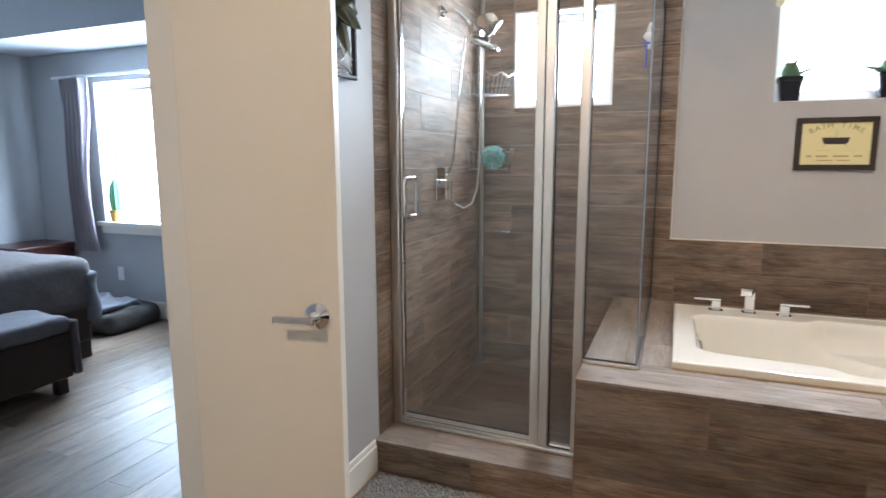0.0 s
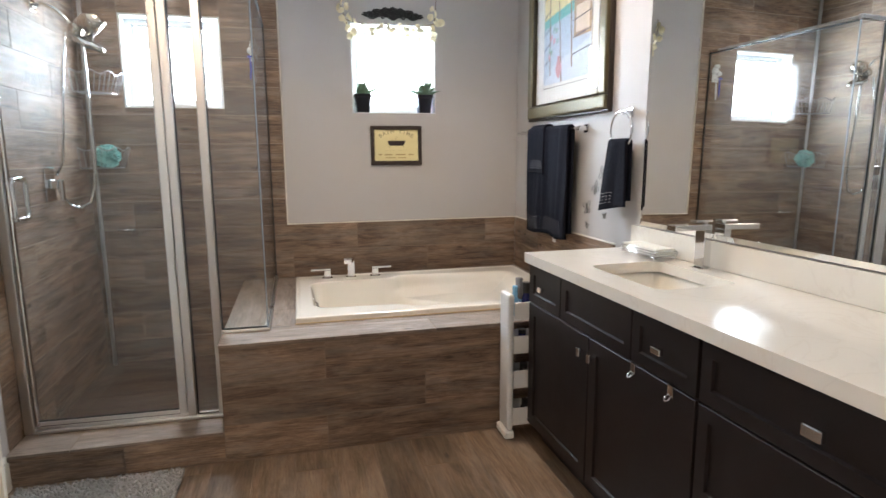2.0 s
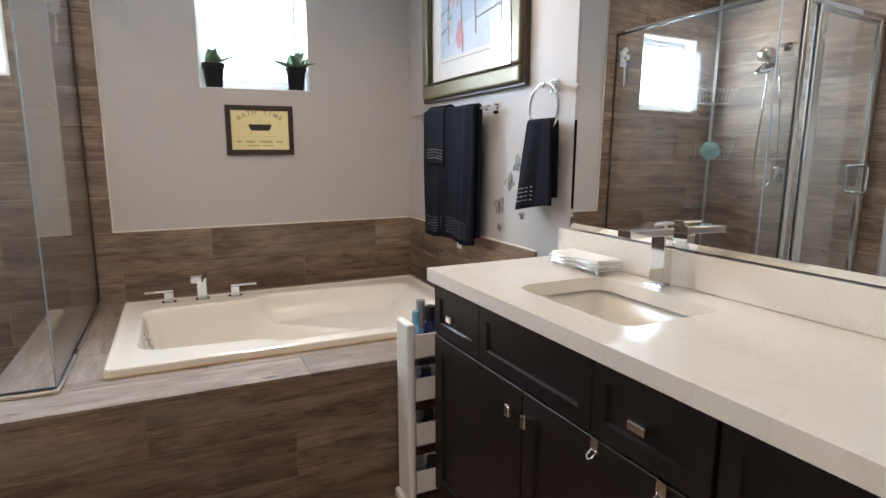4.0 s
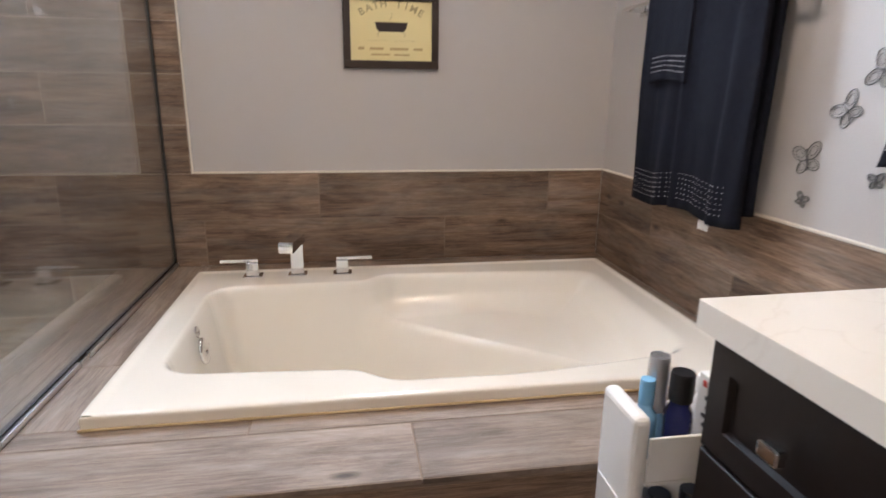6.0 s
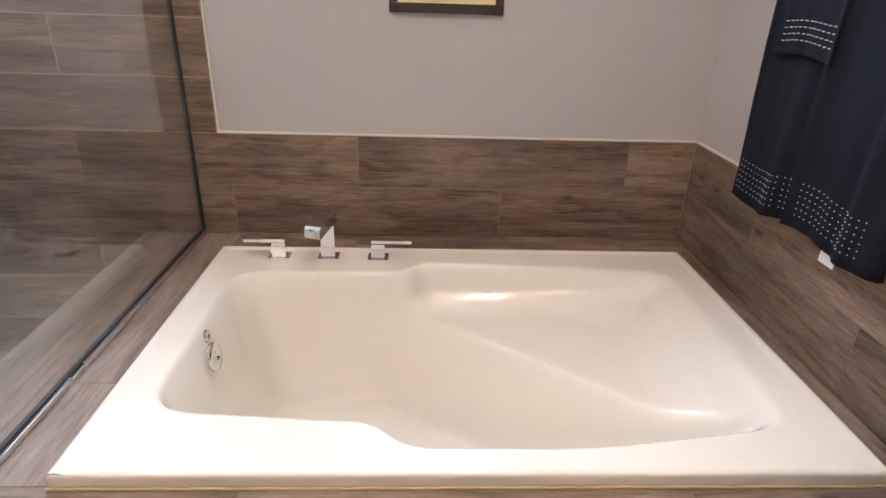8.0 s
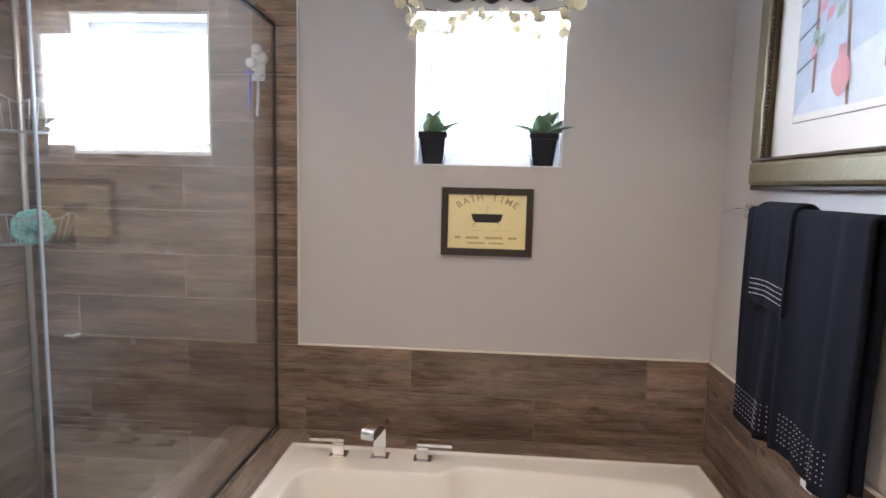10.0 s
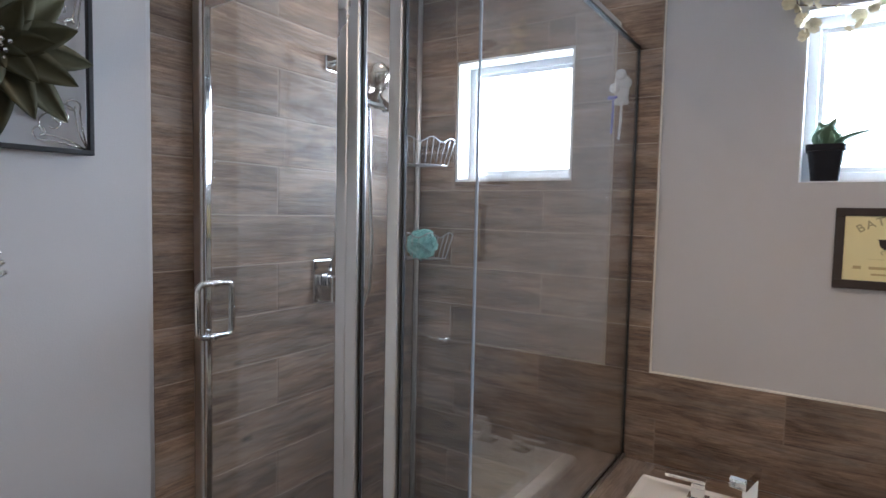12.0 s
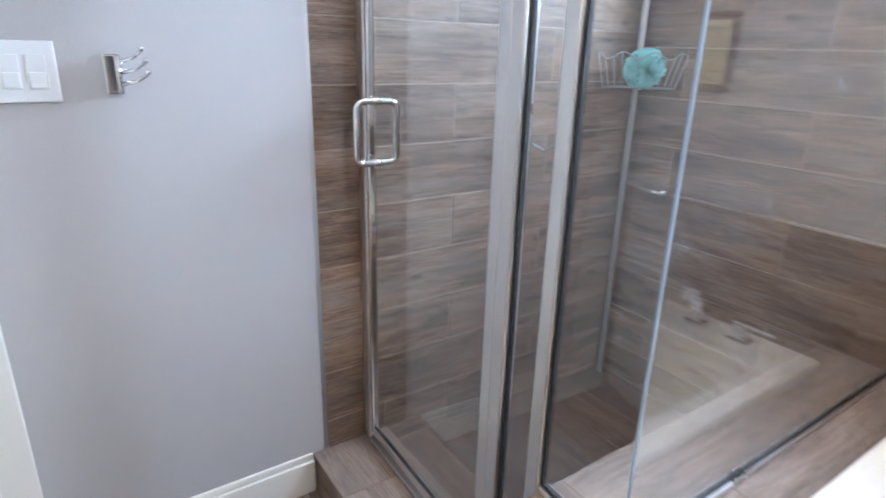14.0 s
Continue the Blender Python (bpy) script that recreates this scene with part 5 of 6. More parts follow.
def potted_plant(x, y, label, leaves):
    POT = mat("black_pot", (.010, .011, .016), .45, vary=.15, bump=.08, spec=.25)
    SOIL = mat("potting_soil", (.05, .035, .025), .95, vary=.3, scale=80, bump=.8, bscale=150)
    LEAF = mat("succulent_leaf", (.11, .19, .11), .38, vary=.4, scale=22, coat=.15)
    z = W1[2] + .0045
    th_ = thing("potted_succulent", (x, y, z), label, "plant", "plants on the window sill")
    b_ = bmesh.new()
    rings_ = []
    for w, h in ((.038, 0), (.040, .003), (.052, .098), (.057, .0985), (.058, .120), (.052, .120), (.050, .104)):
        rings_.append([b_.verts.new((x + px, y + py, z + h)) for px, py in rrect(-w, w, -w, w, w * .35, 4)])
    for p, q in zip(rings_, rings_[1:]):
        for k in range(len(p)):
            b_.faces.new((p[k], p[(k + 1) % len(p)], q[(k + 1) % len(q)], q[k]))
    b_.faces.new(rings_[0][::-1])
    part("pot", b_, POT, th_)
    part("soil", lathe([(.046, 0), (.047, .004), (.02, .008)], (x, y, z + .098), "z", 16), SOIL, th_)
    for az, el, L_, w, bend in leaves:
        part("leaf", leaf_bm(L_ * 1.12, w * 1.6, bend, m=Matrix.Translation((x, y, z + .104)) @ pose(0, 0, 0, 0, -el, az)), LEAF, th_, smooth=True)
    return th_


potted_plant(.528, YB + .032, "green succulent in a black plastic pot on the sill",
             [(0, 24, .130, .042, .02), (80, 72, .085, .05, .1), (200, 74, .085, .05, -.05), (-75, 58, .080, .055, .05), (-40, 66, .098, .042, .1), (150, 56, .070, .045, .1), (-120, 64, .088, .05, .0)])
potted_plant(.945, YB + .032, "broad-leaved green succulent in a black plastic pot on the sill",
             [(182, 16, .125, .048, .10), (6, 34, .140, .05, .03), (-14, 14, .115, .04, .10), (150, 70, .095, .05, .1), (-70, 62, .095, .055, .0), (60, 74, .090, .05, .0), (-115, 46, .095, .05, .05), (100, 52, .085, .045, .05), (-40, 52, .105, .05, .05)])


def butterflies():
    INK = mat("silver_grey_decal", (.16, .16, .165), .3, .5, vary=.2)
    for y, z, s, rot in ((2.262, 1.055, .044, 15), (2.175, 1.165, .040, 40), (2.108, 1.245, .038, 70), (2.258, .960, .020, -20), (2.075, 1.03, .02, 10)):
        th_ = thing("butterfly_decal", (XR, y, z), "dark open-wing butterfly decal stuck on the painted wall", "decal", "butterfly decals")
        b_ = bmesh.new()
        c, sn = math.cos(radians(rot)), math.sin(radians(rot))
        T = lambda u, v: (XR - .002, y - (u * c - v * sn) * s, z + (u * sn + v * c) * s)
        for sd in (-1, 1):
            for a0, rx, rz, cu, cv in ((35, .55, .34, .46, .36), (-35, .40, .28, .36, -.36)):
                for q in (1, .55):
                    pts = []
                    for k in range(16):
                        a = 2 * math.pi * k / 16
                        u0, v0 = rx * q * math.cos(a), rz * q * math.sin(a)
                        ca, sa = math.cos(radians(a0)), math.sin(radians(a0))
                        pts.append(T(sd * (cu + u0 * ca - v0 * sa), cv + u0 * sa + v0 * ca))
                    add_tube(b_, pts, .0013 if q == 1 else .0008, 5, closed=True)
        part("wings", b_, INK, th_, smooth=True)
        part("body", tube([T(0, -.6), T(0, 0), T(0, .55)], [.0012, .0028, .0012], 7), INK, th_, smooth=True)


butterflies()


def metal_flower():
    BLACKM = mat("black_metal", (.015, .014, .014), .45, .3, vary=.2)
    PET = mat("bronze_green_metal", (.05, .045, .022), .40, .7, vary=.5, scale=9, bump=.2, bscale=30, rvary=.1)
    WIRE = mat("silver_wire", (.55, .52, .48), .25, 1.0, vary=.05)
    th_ = thing("metal_flower_art", (XL, 1.595, 1.63), "bronze metal flower with crystal centre in a black square frame", "wall art")
    y0, y1, z0, z1 = 1.365, 1.829, 1.632, 2.096
    xf = XL + .03
    b_ = box(XL + .012, xf, y0, y1, z0, z0 + .013, .002)
    add_box(b_, XL + .012, xf, y0, y1, z1 - .013, z1, .002)
    add_box(b_, XL + .012, xf, y0, y0 + .013, z0 + .013, z1 - .013, .002)
    add_box(b_, XL + .012, xf, y1 - .013, y1, z0 + .013, z1 - .013, .002)
    for yy, zz in ((y0 + .006, z0 + .006), (y1 - .006, z0 + .006), (y0 + .006, z1 - .006), (y1 - .006, z1 - .006)):
        add_tube(b_, [(XL, yy, zz), (XL + .013, yy, zz)], .004, 8)
    part("frame", b_, BLACKM, th_)
    cy, cz = 1.600, 1.868
    M0 = Matrix.Translation((XL + .035, cy, cz)) @ Matrix(((0, 0, 1, 0), (1, 0, 0, 0), (0, 1, 0, 0), (0, 0, 0, 1)))
    for ring_, n, L_, w, lift, off in ((0, 8, .225, .085, .02, 0), (1, 8, .185, .080, .10, 22), (2, 6, .12, .062, .22, 10)):
        for k in range(n):
            part("petal", leaf_bm(L_, w, lift, .002, M0 @ pose(0, 0, .006 * ring_, 0, -8 * ring_, off + 360 / n * k)), PET, th_, smooth=True)
    b_ = bmesh.new()
    for k in range(12):
        a, r = k * 2.4, .008 + .0028 * k
        b2 = bmesh.new()
        bmesh.ops.create_icosphere(b2, subdivisions=2, radius=.0075)
        merge(b_, b2, Matrix.Translation((XL + .062, cy + r * math.cos(a), cz + r * math.sin(a))))
    part("crystals", b_, CHROME, th_, "clear crystal beads")
    for sy, sz in ((1, -1), (1, 1), (-1, -1), (-1, 1)):
        w = bmesh.new()
        ey, ez = (y1 if sy > 0 else y0) - sy * .013, (z1 if sz > 0 else z0) - sz * .013
        q = lambda u, v: (XL + .018, ey - sy * u, ez - sz * v)
        for flip in (0, 1):
            g = (lambda u, v: q(v, u)) if flip else q
            pts = [g(.0, .0), g(.012, .05), g(.018, .10)]
            for k in range(16):
                a = radians(180 - 25 * k)
                r = .02 * (1 - k / 22)
                pts.append(g(.036 + r * math.cos(a), .112 + r * math.sin(a)))
            add_tube(w, pts, .0022, 6)
            pts = [g(.0, .0), g(.04, .02), g(.09, .03)]
            for k in range(18):
                a = radians(-70 + 22 * k)
                r = .034 * (1 - k / 26)
                pts.append(g(.085 + r * math.cos(a), .062 + r * math.sin(a)))
            add_tube(w, pts, .0022, 6)
        part("scroll_wire", w, WIRE, th_, smooth=True)


metal_flower()

# ---- left wall fittings ----
hk = thing("coat_hook", (XL, 1.548, 1.33), "chrome swivel hook rack with three arms on the wall", "hook")
part("plate", box(XL + .0005, XL + .010, 1.524, 1.560, 1.285, 1.372, .004, 3), CHROME, hk)
part("spindle", tube([(XL + .022, 1.552, 1.288), (XL + .022, 1.552, 1.370)], .006, 12), CHROME, hk, smooth=True)
for k, (dz, dy, dx) in enumerate(((.026, .045, .030), (.002, .050, .036), (-.022, .052, .040))):
    z = 1.33 + dz
    part("arm", tube([(XL + .022, 1.552, z), (XL + .022 + dx * .6, 1.552 + dy * .6, z + .008), (XL + .022 + dx, 1.552 + dy, z + .024)], [.0048, .0042, .0036], 10), CHROME, hk, smooth=True)
    part("tip", lathe([(.002, -.006), (.0065, -.003), (.0065, .004), (.002, .007)], (XL + .022 + dx, 1.552 + dy, z + .027), "z", 12), CHROME, hk, smooth=True)
sw = thing("light_switch", (XL, 1.38, 1.27), "white double rocker light switch plate on the wall", "light switch")
part("plate", box(XL + .0005, XL + .007, 1.318, 1.438, 1.272, 1.396, .003), WHITEPL, sw)
for y in (1.355, 1.401):
    b = box(XL + .0072, XL + .0095, y - .0175, y + .0175, 1.299, 1.369, .001)
    add_box(b, XL + .0096, XL + .0125, y - .0155, y + .0155, 1.301, 1.334, .002)
    part("rocker", b, WHITEPL, sw)


def door_leaf():
    ang = math.degrees(math.atan2(.084, .398))
    M_ = Matrix.Translation((-1.122, .9755, 0)) @ pose(0, 0, 0, 0, 0, ang)
    th_ = thing("bathroom_door", (-1.122, .9755, 0), "open cream painted flat bathroom door with chrome lever", "door")
    part("leaf", box(0, .402, 0, .035, .012, 2.045, .0025, 2, M_), DOORP, th_)
    lv = bmesh.new()
    t_ = lathe([(.033, -.0005), (.034, -.004), (.031, -.010), (.016, -.013), (.012, -.02), (.012, -.044)], (.345, 0, .957), "y", 28)
    merge(lv, t_, M_)
    ro = part("rose", lv, CHROME, th_, "round chrome lever rose", True)
    b_ = bmesh.new()
    add_box(b_, .250, .357, -.058, -.045, .947, .967, .005, 3, M_)
    part("lever", b_, CHROME, ro, "flat chrome lever handle")



door_leaf()


def bath_mat():
    th_ = thing("bath_mat", (-.77, 1.66, 0), "grey shaggy chenille bath mat on the floor", "bath mat")
    GREY = mat("grey_chenille", (.30, .29, .285), .95, vary=.45, scale=60, bump=.6, bscale=200, sheen=.3)
    x0, x1, y0, y1 = -1.09, -.455, 1.44, 1.90
    part("backing", box(x0, x1, y0, y1, .0005, .010, .003), GREY, th_)
    rnd = random.Random(3)
    vs, fs = [], []
    x = x0 + .006
    while x < x1 - .004:
        y = y0 + .006
        while y < y1 - .004:
            px, py = x + rnd.uniform(-.004, .004), y + rnd.uniform(-.004, .004)
            h, r = rnd.uniform(.010, .020), rnd.uniform(.005, .0075)
            dx, dy = rnd.uniform(-.008, .008), rnd.uniform(-.008, .008)
            o_ = len(vs)
            for lev, (rr, hh) in enumerate(((r, .009), (r * 1.1, .009 + h * .6), (r * .5, .009 + h))):
                for k in range(5):
                    a = 2 * math.pi * k / 5
                    vs.append((px + dx * lev / 2 + rr * math.cos(a) + .77, py + dy * lev / 2 + rr * math.sin(a) - 1.66, hh))
            for lev in range(2):
                for k in range(5):
                    fs.append((o_ + lev * 5 + k, o_ + lev * 5 + (k + 1) % 5, o_ + lev * 5 + 5 + (k + 1) % 5, o_ + lev * 5 + 5 + k))
            fs.append(tuple(o_ + 10 + k for k in range(5)))
            y += .0125
        x += .0125
    me = bpy.data.meshes.new("pile")
    me.from_pydata(vs, [], fs)
    for p in me.polygons:
        p.use_smooth = True
    me.materials.append(GREY)
    ob = new("pile", me)
    ob.parent = th_
    ob["kind"] = "stuff"


bath_mat()

bm = bmesh.new()
for x0, x1, y0, y1 in ((0.0, XR - .011, YB - .0145, YB - .0005),):
    add_box(bm, x0, x1, y0, y1, DZ + 2 * RHW + .0005, DZ + 2 * RHW + .007, .002)
add_box(bm, XR - .0125, XR - .0005, 1.956, YB - .015, DZ + 2 * RHW + .0005, DZ + 2 * RHW + .007, .002)
add_box(bm, .0005, .006, YB - .0135, YB - .0005, DZ + 2 * RHW + .0075, CEIL - .001, .002)
struct("trim_tile_edge", bm, CAULK)

for lx, ly in LIGHTS:
    dl = thing("downlight", (lx, ly, CEIL), "round white recessed ceiling downlight, lit", "ceiling light", "downlights")
    part("ring", slab_with_hole([(lx + .085 * math.cos(a), ly + .085 * math.sin(a)) for a in [2 * math.pi * k / 32 for k in range(32)]],
                                [(lx + .066 * math.cos(a), ly + .066 * math.sin(a)) for a in [2 * math.pi * k / 32 for k in range(32)]], CEIL - .006, CEIL), VINYL, dl)
    part("lens", lathe([(.064, 0), (.064, .003), (.001, .0032)], (lx, ly, CEIL - .0035), "z", 28), glow("warm_lens", WARM, 12), dl)

# ---- bedroom seen through the doorway ----
QUILT = mat("grey_quilt", (.115, .105, .105), .9, vary=.3, scale=25, bump=.8, bscale=35, spec=.2)
QUILT_B = mat("pale_quilt", (.16, .165, .185), .9, vary=.2, scale=25, bump=.7, bscale=45, spec=.2)
DARKBROWN = mat("dark_leatherette", (.028, .018, .014), .5, vary=.25, bump=.15, bscale=90)
CHERRY = mat("dark_cherry_wood", (.05, .014, .010), .3, vary=.3, scale=18, rvary=.08)


def soft_block(x0, x1, y0, y1, z0, z1, r, amp, seed, cuts=14):
    b_ = box(x0, x1, y0, y1, z0, z1, r, 4)
    bmesh.ops.subdivide_edges(b_, edges=[e for e in b_.edges if e.calc_length() > .15], cuts=cuts, use_grid_fill=True)
    for v in b_.verts:
        v.co += amp * noise.noise_vector(v.co * 7 + Vector((seed, 0, 0)))
    return b_


bed = thing("bed", (-4.5, 1.75, 0), "made bed with a grey quilted bedspread on a dark base", "bed")
part("base", box(-5.38, -3.68, 1.0, 2.56, .12, .36, .015), DARKBROWN, bed)
for x, y in ((-3.74, 2.50), (-3.74, 1.06), (-5.3, 2.5), (-5.3, 1.06)):
    part("leg", box(x - .05, x + .05, y - .05, y + .05, 0, .119, .006), DARKBROWN, bed)
part("bedspread", soft_block(-5.36, -3.655, .97, 2.60, .33, .70, .07, .014, 1), QUILT, bed, "grey quilted bedspread", True)
part("side_blanket", soft_block(-5.36, -3.64, 2.53, 2.625, .25, .60, .03, .02, 5), QUILT_B, bed, "pale blue-grey blanket edge", True)
part("headboard", box(-5.415, -5.385, .95, 2.62, .12, 1.15, .01), CHERRY, bed)
bn = thing("bench", (-3.42, 1.4, 0), "dark upholstered bed bench with a grey quilt over it", "bench")
part("seat_box", box(-3.62, -3.21, .75, 2.08, .09, .36, .012), DARKBROWN, bn)
for x in (-3.58, -3.25):
    for y in (.80, 2.02):
        part("leg", box(x - .03, x + .03, y - .03, y + .03, 0, .089, .004), DARKBROWN, bn)
part("quilt", soft_block(-3.635, -3.195, .74, 2.10, .355, .455, .035, .014, 9), QUILT_B, bn, "folded grey quilt over the seat", True)
part("quilt_drop", soft_block(-3.62, -3.205, 2.09, 2.135, .10, .43, .018, .018, 12), QUILT, bn, "quilt end hanging down", True)
pb = thing("pet_bed", (-4.25, 3.15, 0), "dark grey pet bed with a rumpled blanket by the wall", "pet bed")
part("cushion", soft_block(-4.62, -3.95, 2.88, 3.42, .002, .17, .07, .03, 21), mat("dark_grey_fabric", (.06, .055, .05), .95, vary=.4, scale=20, bump=.5, bscale=60), pb, smooth=True)
part("blanket", soft_block(-4.55, -4.05, 2.92, 3.3, .15, .22, .03, .045, 27), QUILT_B, pb, "rumpled grey blanket", True)
ns = thing("nightstand", (-5.2, 3.2, 0), "dark cherry wood nightstand beside the bed", "nightstand")
part("body", box(-5.41, -4.99, 2.93, 3.42, .06, .60, .004), CHERRY, ns)
part("top", box(-5.415, -4.97, 2.91, 3.435, .601, .63, .006), CHERRY, ns)
part("plinth", box(-5.39, -5.01, 2.95, 3.40, 0, .0595), CHERRY, ns)


def curtain(x0):
    th_ = thing("curtain", (x0 + .14, BYN - .09, .56), "grey fabric curtain panel drawn to the window side", "curtain", "bedroom curtains")
    b_ = bmesh.new()
    nx, nz = 60, 16
    V = []
    for j in range(nz + 1):
        f = j / nz
        z = .56 + (2.03 - .56) * f
        row = []
        for i in range(nx + 1):
            u = i / nx
            w = .29 - .06 * math.sin(math.pi * min(1, f * 1.3)) * (1 if f < .8 else .6)
            x = x0 + w * u
            y = BYN - .09 + .028 * math.sin(u * 2 * math.pi * 5.5 + .6 * math.sin(f * 4)) + .01 * math.sin(u * 31 + f * 3)
            row.append(b_.verts.new((x, y, z)))
        V.append(row)
    for j in range(nz):
        for i in range(nx):
            b_.faces.new((V[j][i], V[j][i + 1], V[j + 1][i + 1], V[j + 1][i]))
    bmesh.ops.solidify(b_, geom=b_.faces[:], thickness=.003)
    part("fabric", b_, mat("grey_curtain_fabric", (.44, .40, .43), .9, vary=.1, scale=40, bump=.2, bscale=200), th_, smooth=True)


def curtain_rod():
    rd = thing("curtain_rod", (-3.95, BYN - .09, 2.05), "slim white curtain rod over the bedroom window", "curtain rod")
    part("rod", tube([(-5.0, BYN - .09, 2.045), (-2.9, BYN - .09, 2.045)], .011, 12), VINYL, rd, smooth=True)
    for x in (-4.97, -3.95, -2.93):
        part("bracket", box(x - .01, x + .01, BYN - .085, BYN - .001, 2.035, 2.058, .002), VINYL, rd)


curtain(-4.90)
curtain(-3.47)
curtain_rod()
ds = thing("dresser", (-1.44, 2.0, 0), "dark brown wooden dresser against the bedroom wall", "dresser")
part("carcass", box(-1.63, -1.272, 1.41, 2.55, .06, .955, .004), CHERRY, ds)
part("top", box(-1.645, -1.272, 1.395, 2.565, .956, .985, .005), CHERRY, ds)
part("plinth", box(-1.61, -1.28, 1.43, 2.53, 0, .0595), CHERRY, ds)
for k in range(3):
    part("drawer", box(-1.648, -1.631, 1.43, 2.53, .09 + .285 * k, .36 + .285 * k, .004), CHERRY, ds)
ol = thing("wall_outlet", (-4.483, BYN, .36), "white wall outlet plate on the bedroom wall", "outlet")
part("plate", box(-4.52, -4.446, BYN - .007, BYN - .0005, .305, .425, .003), WHITEPL, ol)
part("socket", add_box(box(-4.50, -4.466, BYN - .0095, BYN - .0072, .325, .36, .001), -4.50, -4.466, BYN - .0095, BYN - .0072, .37, .405, .001), WHITEPL, ol)
cp = thing("cactus", (-4.50, BYN + .02, BW[2] + .002), "small green cactus in an ochre pot on the sill", "plant")
part("pot", lathe([(.045, 0), (.058, .09), (.063, .10), (.056, .10), (.054, .085)], (-4.50, BYN + .02, BW[2] + .0025), "z", 20), mat("ochre_pot", (.55, .33, .10), .6, vary=.1), cp, smooth=True)
bc = bmesh.new()
rings = []
for k in range(14):
    f = k / 13
    rr = .045 * math.sin(math.pi * (.18 + .8 * f)) ** .6
    rings.append([bc.verts.new((-4.50 + rr * (1 + .14 * math.cos(8 * a)) * math.cos(a), BYN + .02 + rr * (1 + .14 * math.cos(8 * a)) * math.sin(a), BW[2] + .09 + .28 * f)) for a in [2 * math.pi * i / 32 for i in range(32)]])
for p, q in zip(rings, rings[1:]):
    for k in range(32):
        bc.faces.new((p[k], p[(k + 1) % 32], q[(k + 1) % 32], q[k]))
bc.faces.new(rings[-1])
part("stem", bc, mat("cactus_green", (.06, .20, .11), .6, vary=.2), cp, smooth=True)


def ceiling_fan():
    th_ = thing("ceiling_fan", (-3.55, 1.35, 2.62), "brown-bladed ceiling fan under the bedroom ceiling", "ceiling fan")
    WOOD = mat("fan_blade_wood", (.22, .14, .08), .45, vary=.3, scale=10)
    c = Vector((-3.55, 1.35, 2.37))
    part("rod", tube([(c.x, c.y, 2.619), (c.x, c.y, 2.42)], .014, 12), NICKEL, th_, smooth=True)
    part("motor", lathe([(.03, .09), (.10, .07), (.115, .02), (.11, -.02), (.06, -.05), (.02, -.06)], c, "z", 26), NICKEL, th_, smooth=True)
    for k in range(5):
        part("blade", box(.13, .62, -.065, .065, -.004, .004, .003, 1, Matrix.Translation(c) @ pose(0, 0, .02, 10, 0, 20 + 72 * k)), WOOD, th_)


ceiling_fan()

# daylight beyond the windows
back = struct("backdrop", box(-9, 4, 4.6, 4.62, -1.5, 5.5), glow("hazy_daylight", (.93, .97, 1.0), 7.0), label="bright hazy daylight beyond the windows")

# ---- tiles and planks, piece by piece ----
tile_meshes = {}


def tile_mesh(w, h, t, material, bev=0.0015):
    key = (round(w, 4), round(h, 4), round(t, 4), material.name)
    if key not in tile_meshes:
        bm_ = bmesh.new()
        lo = [bm_.verts.new((sx * w / 2, sy * h / 2, 0)) for sx, sy in ((-1, -1), (1, -1), (1, 1), (-1, 1))]
        mi = [bm_.verts.new((sx * w / 2, sy * h / 2, t - bev)) for sx, sy in ((-1, -1), (1, -1), (1, 1), (-1, 1))]
        hi = [bm_.verts.new((sx * (w / 2 - bev), sy * (h / 2 - bev), t)) for sx, sy in ((-1, -1), (1, -1), (1, 1), (-1, 1))]
        bm_.faces.new(hi)
        for r0, r1 in ((lo, mi), (mi, hi)):
            for k in range(4):
                bm_.faces.new((r0[k], r0[(k + 1) % 4], r1[(k + 1) % 4], r1[k]))
        me = bpy.data.meshes.new("tile")
        bm_.to_mesh(me)
        bm_.free()
        me.materials.append(material)
        tile_meshes[key] = me
    return tile_meshes[key]


GAP = 0.003


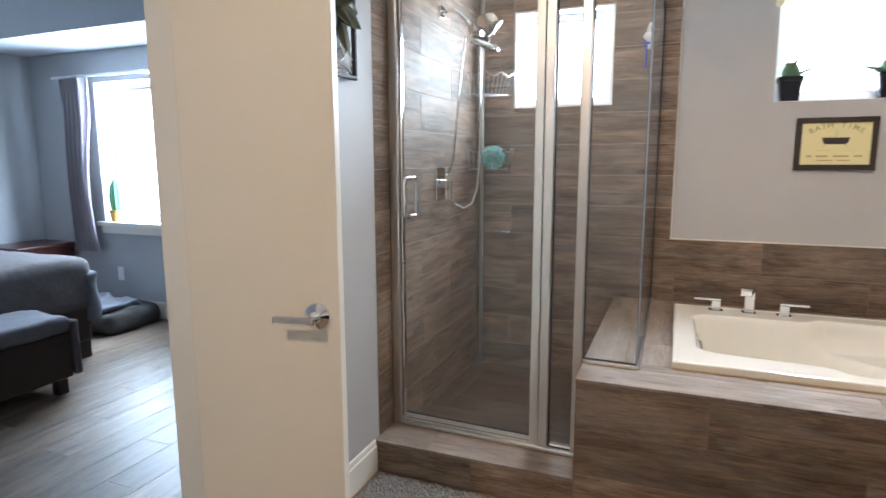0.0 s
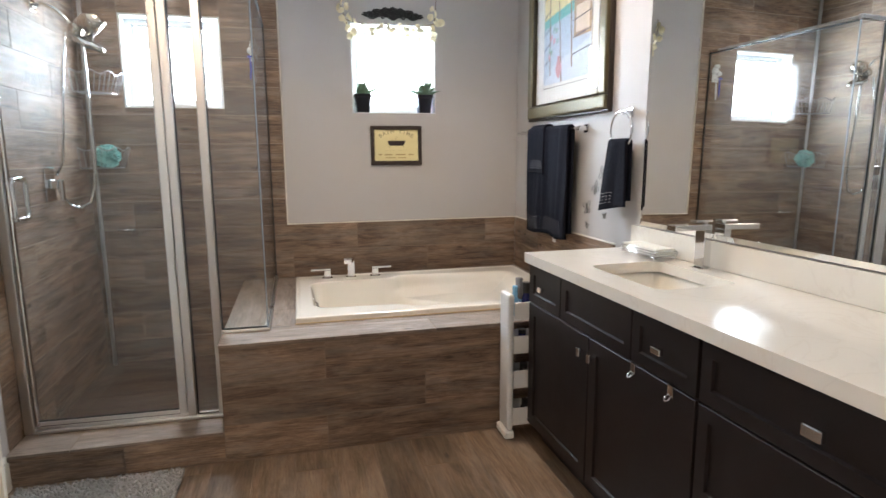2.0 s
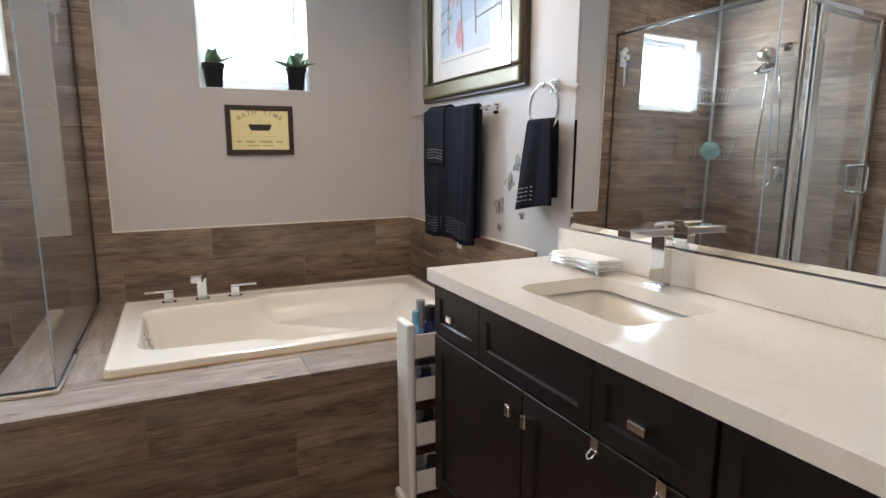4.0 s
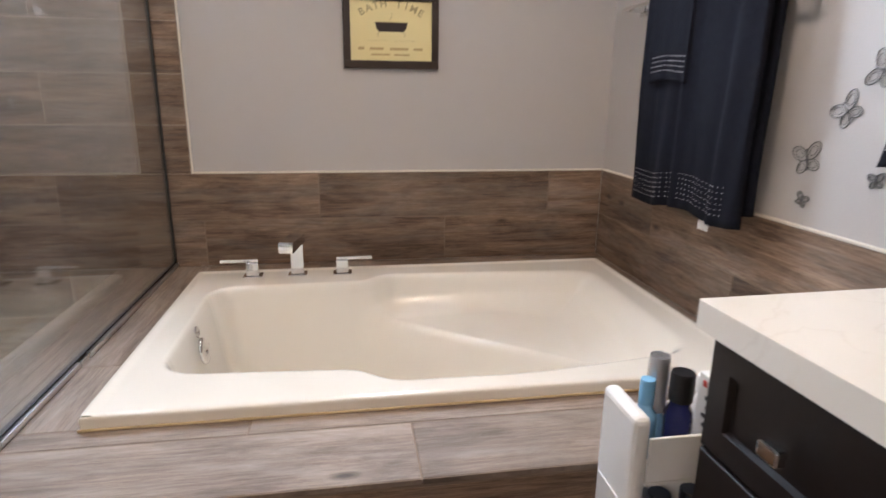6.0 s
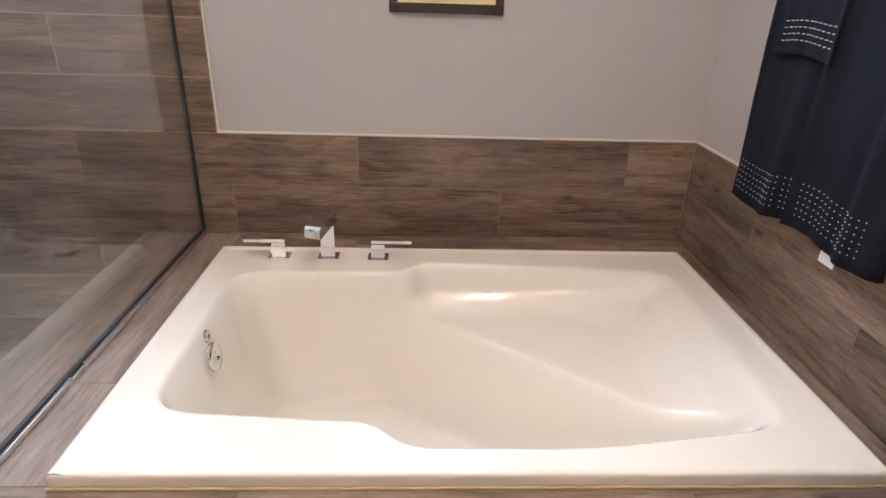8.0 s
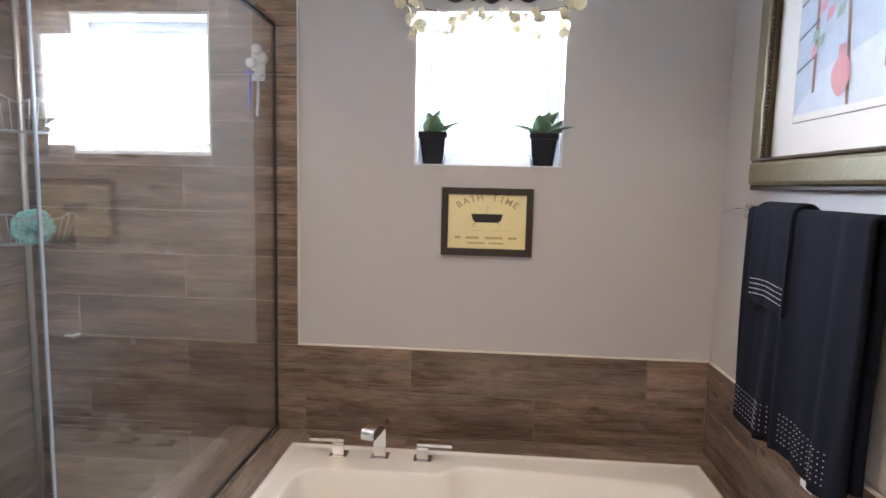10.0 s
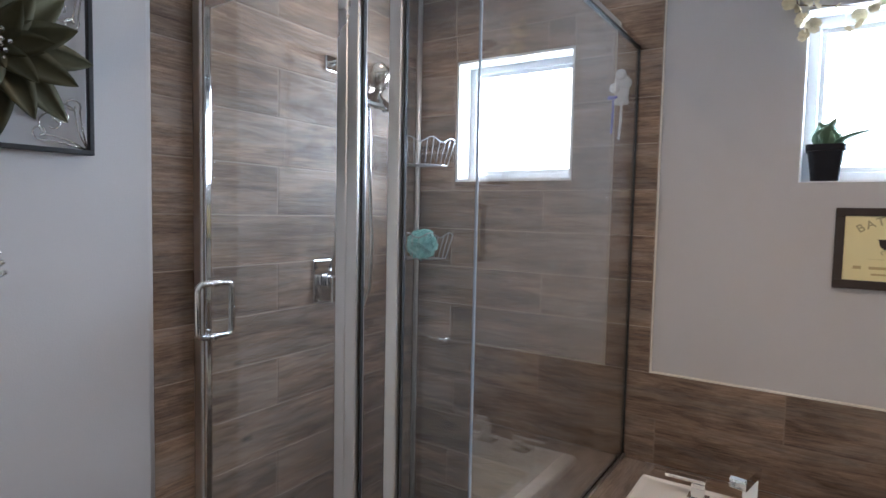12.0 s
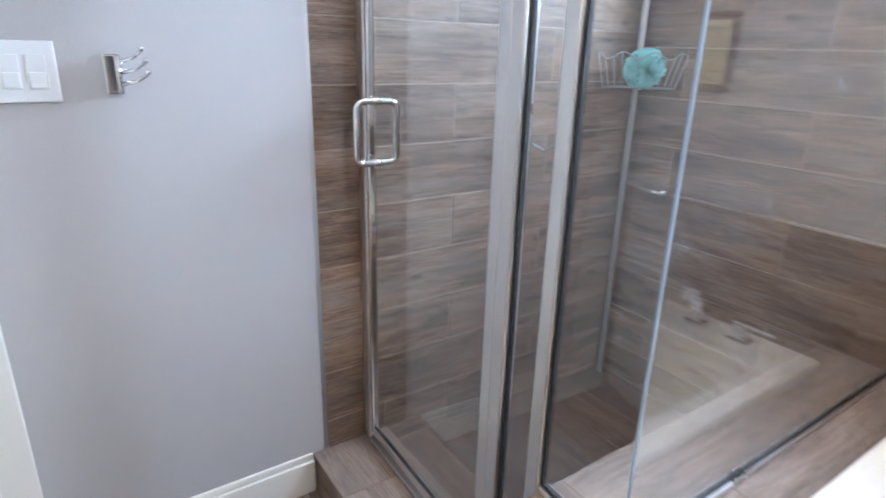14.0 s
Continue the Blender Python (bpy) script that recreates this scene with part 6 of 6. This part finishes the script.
def lay(parent, frame_m, u0, u1, v0, v1, row_h, length, v_start, shift, material, t=0.01, name="tile", holes=(), joints=None):
    """Rows of pieces on a plane. frame_m: its origin, with x along the rows, y across, z out. shift(row): where a joint lies."""
    gv, gf = [], []
    to_local = Matrix.Translation(-origin_of(parent)) @ frame_m
    k = math.floor((v0 - v_start) / row_h + 1e-6)
    while v_start + k * row_h < v1 - 1e-4:
        a, b = max(v0, v_start + k * row_h), min(v1, v_start + (k + 1) * row_h)
        s = shift(k)
        i = math.floor((u0 - s) / length + 1e-6)
        while s + i * length < u1 - 1e-4:
            p, q = max(u0, s + i * length), min(u1, s + (i + 1) * length)
            rects = [(p, q, a, b)]
            for hu0, hu1, hv0, hv1 in holes:
                nxt = []
                for (p_, q_, a_, b_) in rects:
                    if hu1 <= p_ or hu0 >= q_ or hv1 <= a_ or hv0 >= b_:
                        nxt.append((p_, q_, a_, b_))
                        continue
                    if hu0 > p_:
                        nxt.append((p_, hu0, a_, b_))
                    if hu1 < q_:
                        nxt.append((hu1, q_, a_, b_))
                    pm, qm = max(p_, hu0), min(q_, hu1)
                    if hv0 > a_:
                        nxt.append((pm, qm, a_, hv0))
                    if hv1 < b_:
                        nxt.append((pm, qm, hv1, b_))
                rects = nxt
            for (p_, q_, a_, b_) in rects:
                w, h = q_ - p_ - GAP, b_ - a_ - GAP
                o_ = len(gv)
                gv += [to_local @ Vector(c) for c in ((p_, a_, t - 0.0012), (q_, a_, t - 0.0012), (q_, b_, t - 0.0012), (p_, b_, t - 0.0012))]
                gf.append((o_, o_ + 1, o_ + 2, o_ + 3))
                if w > 0.004 and h > 0.004:
                    ob = new(name, tile_mesh(w, h, t, material))
                    ob.parent = parent
                    ob.matrix_basis = Matrix.Translation(-origin_of(parent)) @ frame_m @ pose((p_ + q_) / 2, (a_ + b_) / 2, 0)
            i += 1
        k += 1
    me = bpy.data.meshes.new("grout")
    me.from_pydata(gv, [], gf)
    me.materials.append(joints or GROUT)
    new("grout", me).parent = parent


def plane(origin, x, y):
    x, y = Vector(x), Vector(y)
    z = x.cross(y)
    m = Matrix((x, y, z)).transposed().to_4x4()
    m.translation = origin
    return m


RH, LEN = 0.1765, 0.920
BACK = plane((0, YB - 0.0045, 0), (1, 0, 0), (0, 0, 1))       # faces -y
bond = lambda k: 0.0 if k % 2 == 0 else 0.458
lay(wall_back, BACK, -1.142, DX0, SF, DZ, RH, LEN, DZ, bond, TILE, 0.008, joints=GROUT_PALE)
lay(wall_back, BACK, -1.142, XR - 0.011, DZ, DZ + 2 * RH, RH, LEN, DZ, lambda k: bond(k) + 0.03 * (1 - k % 2), TILE, 0.008)
lay(wall_back, BACK, -1.142, -0.001, DZ + 2 * RH, CEIL, RH, LEN, DZ, bond, TILE, 0.008, holes=[W2], joints=GROUT_PALE)
LEFT = plane((-1.152, 0, 0), (0, 1, 0), (0, 0, 1))            # faces +x
lay(wall_shower, LEFT, 2.003, YB - 0.013, 0.0, CEIL, 0.1775, LEN, 0.59, lambda k: 2.483 if k % 2 == 1 else 2.89, TILE, 0.009, holes=[(CY0, CY1, 0, CZ)], joints=GROUT_PALE)
RIGHT = plane((XR, 0, 0), (0, -1, 0), (0, 0, 1))              # faces -x
lay(wall_right, RIGHT, -(YB - 0.013), -1.955, DZ, DZ + 2 * RH, RH, LEN, DZ, lambda k: -2.9 if k % 2 else -2.44, TILE, 0.011)
FRONT = plane((0, DY0 + 0.012, 0), (1, 0, 0), (0, 0, 1))
lay(tub_deck, FRONT, DX0, XR - 0.001, 0.0, DZ - 0.0125, 0.1765, LEN, -0.0065, lambda k: 0.163 if k % 2 == 0 else 0.626, TILE, 0.010)
INNER = plane((DX0 + 0.012, 0, 0), (0, -1, 0), (0, 0, 1))     # the side towards the shower
lay(tub_deck, INNER, -(YB - 0.013), -(DY0 + 0.003), SF, DZ - 0.0125, 0.1765, LEN, -0.0065, lambda k: 0.2, TILE, 0.010)
TOP = plane((0, 0, DZ - 0.012), (1, 0, 0), (0, 1, 0))
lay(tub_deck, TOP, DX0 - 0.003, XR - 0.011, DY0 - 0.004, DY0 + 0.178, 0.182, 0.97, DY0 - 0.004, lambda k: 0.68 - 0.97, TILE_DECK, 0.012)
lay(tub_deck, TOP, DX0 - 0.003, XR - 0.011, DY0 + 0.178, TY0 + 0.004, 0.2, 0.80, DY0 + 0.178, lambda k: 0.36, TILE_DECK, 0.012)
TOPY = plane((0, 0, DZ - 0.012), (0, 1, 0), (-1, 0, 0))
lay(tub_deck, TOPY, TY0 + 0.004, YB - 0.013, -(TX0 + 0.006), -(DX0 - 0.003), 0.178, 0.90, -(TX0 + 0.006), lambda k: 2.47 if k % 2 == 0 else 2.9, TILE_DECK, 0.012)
lay(tub_deck, TOP, TX0 + 0.006, XR - 0.011, TY1 - 0.006, YB - 0.013, 0.25, LEN, TY1 - 0.006, lambda k: 0.45, TILE, 0.012)
lay(tub_deck, TOPY, TY0 + 0.004, TY1 - 0.006, -(XR - 0.011), -(TX1 - 0.006), 0.2, 1.2, -(XR - 0.011), lambda k: 2.2, TILE, 0.012)
CTOP = plane((0, 0, CZ - 0.011), (1, 0, 0), (0, 1, 0))
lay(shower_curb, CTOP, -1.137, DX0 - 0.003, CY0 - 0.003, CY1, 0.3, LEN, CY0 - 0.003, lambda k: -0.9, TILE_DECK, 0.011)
CFRONT = plane((0, CY0 + 0.011, 0), (1, 0, 0), (0, 0, 1))
lay(shower_curb, CFRONT, -1.127, DX0 - 0.001, 0, CZ - 0.0115, 0.2, LEN, 0, lambda k: -0.7, TILE, 0.010)
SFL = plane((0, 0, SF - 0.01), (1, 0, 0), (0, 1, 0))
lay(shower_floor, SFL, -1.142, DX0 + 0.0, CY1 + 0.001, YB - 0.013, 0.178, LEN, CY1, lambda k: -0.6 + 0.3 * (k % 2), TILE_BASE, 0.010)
# floor planks run along y
FLR = plane((0, 0, -0.004), (0, 1, 0), (-1, 0, 0))
lay(floor, FLR, YS, 1.94, -XR, -XL, 0.178, 0.92, -XR, lambda k: (k * 0.337) % 0.92, TILE_FLOOR, 0.004, "plank")
lay(floor, FLR, YS, 1.94, -XL, -XL + 0.125, 0.178, 0.92, -XL, lambda k: 0.3, TILE_FLOOR, 0.004, "plank", holes=[(YS, DOOR0, 0, 9), (DOOR1, 3, 0, 9)])
lay(floor, FLR, -0.6, BYN - 0.001, -XL + 0.125, 5.42, 0.178, 0.92, -XL + 0.125, lambda k: (k * 0.337 + 0.1) % 0.92, TILE_FLOOR, 0.004, "plank", joints=GROUT_PALE)
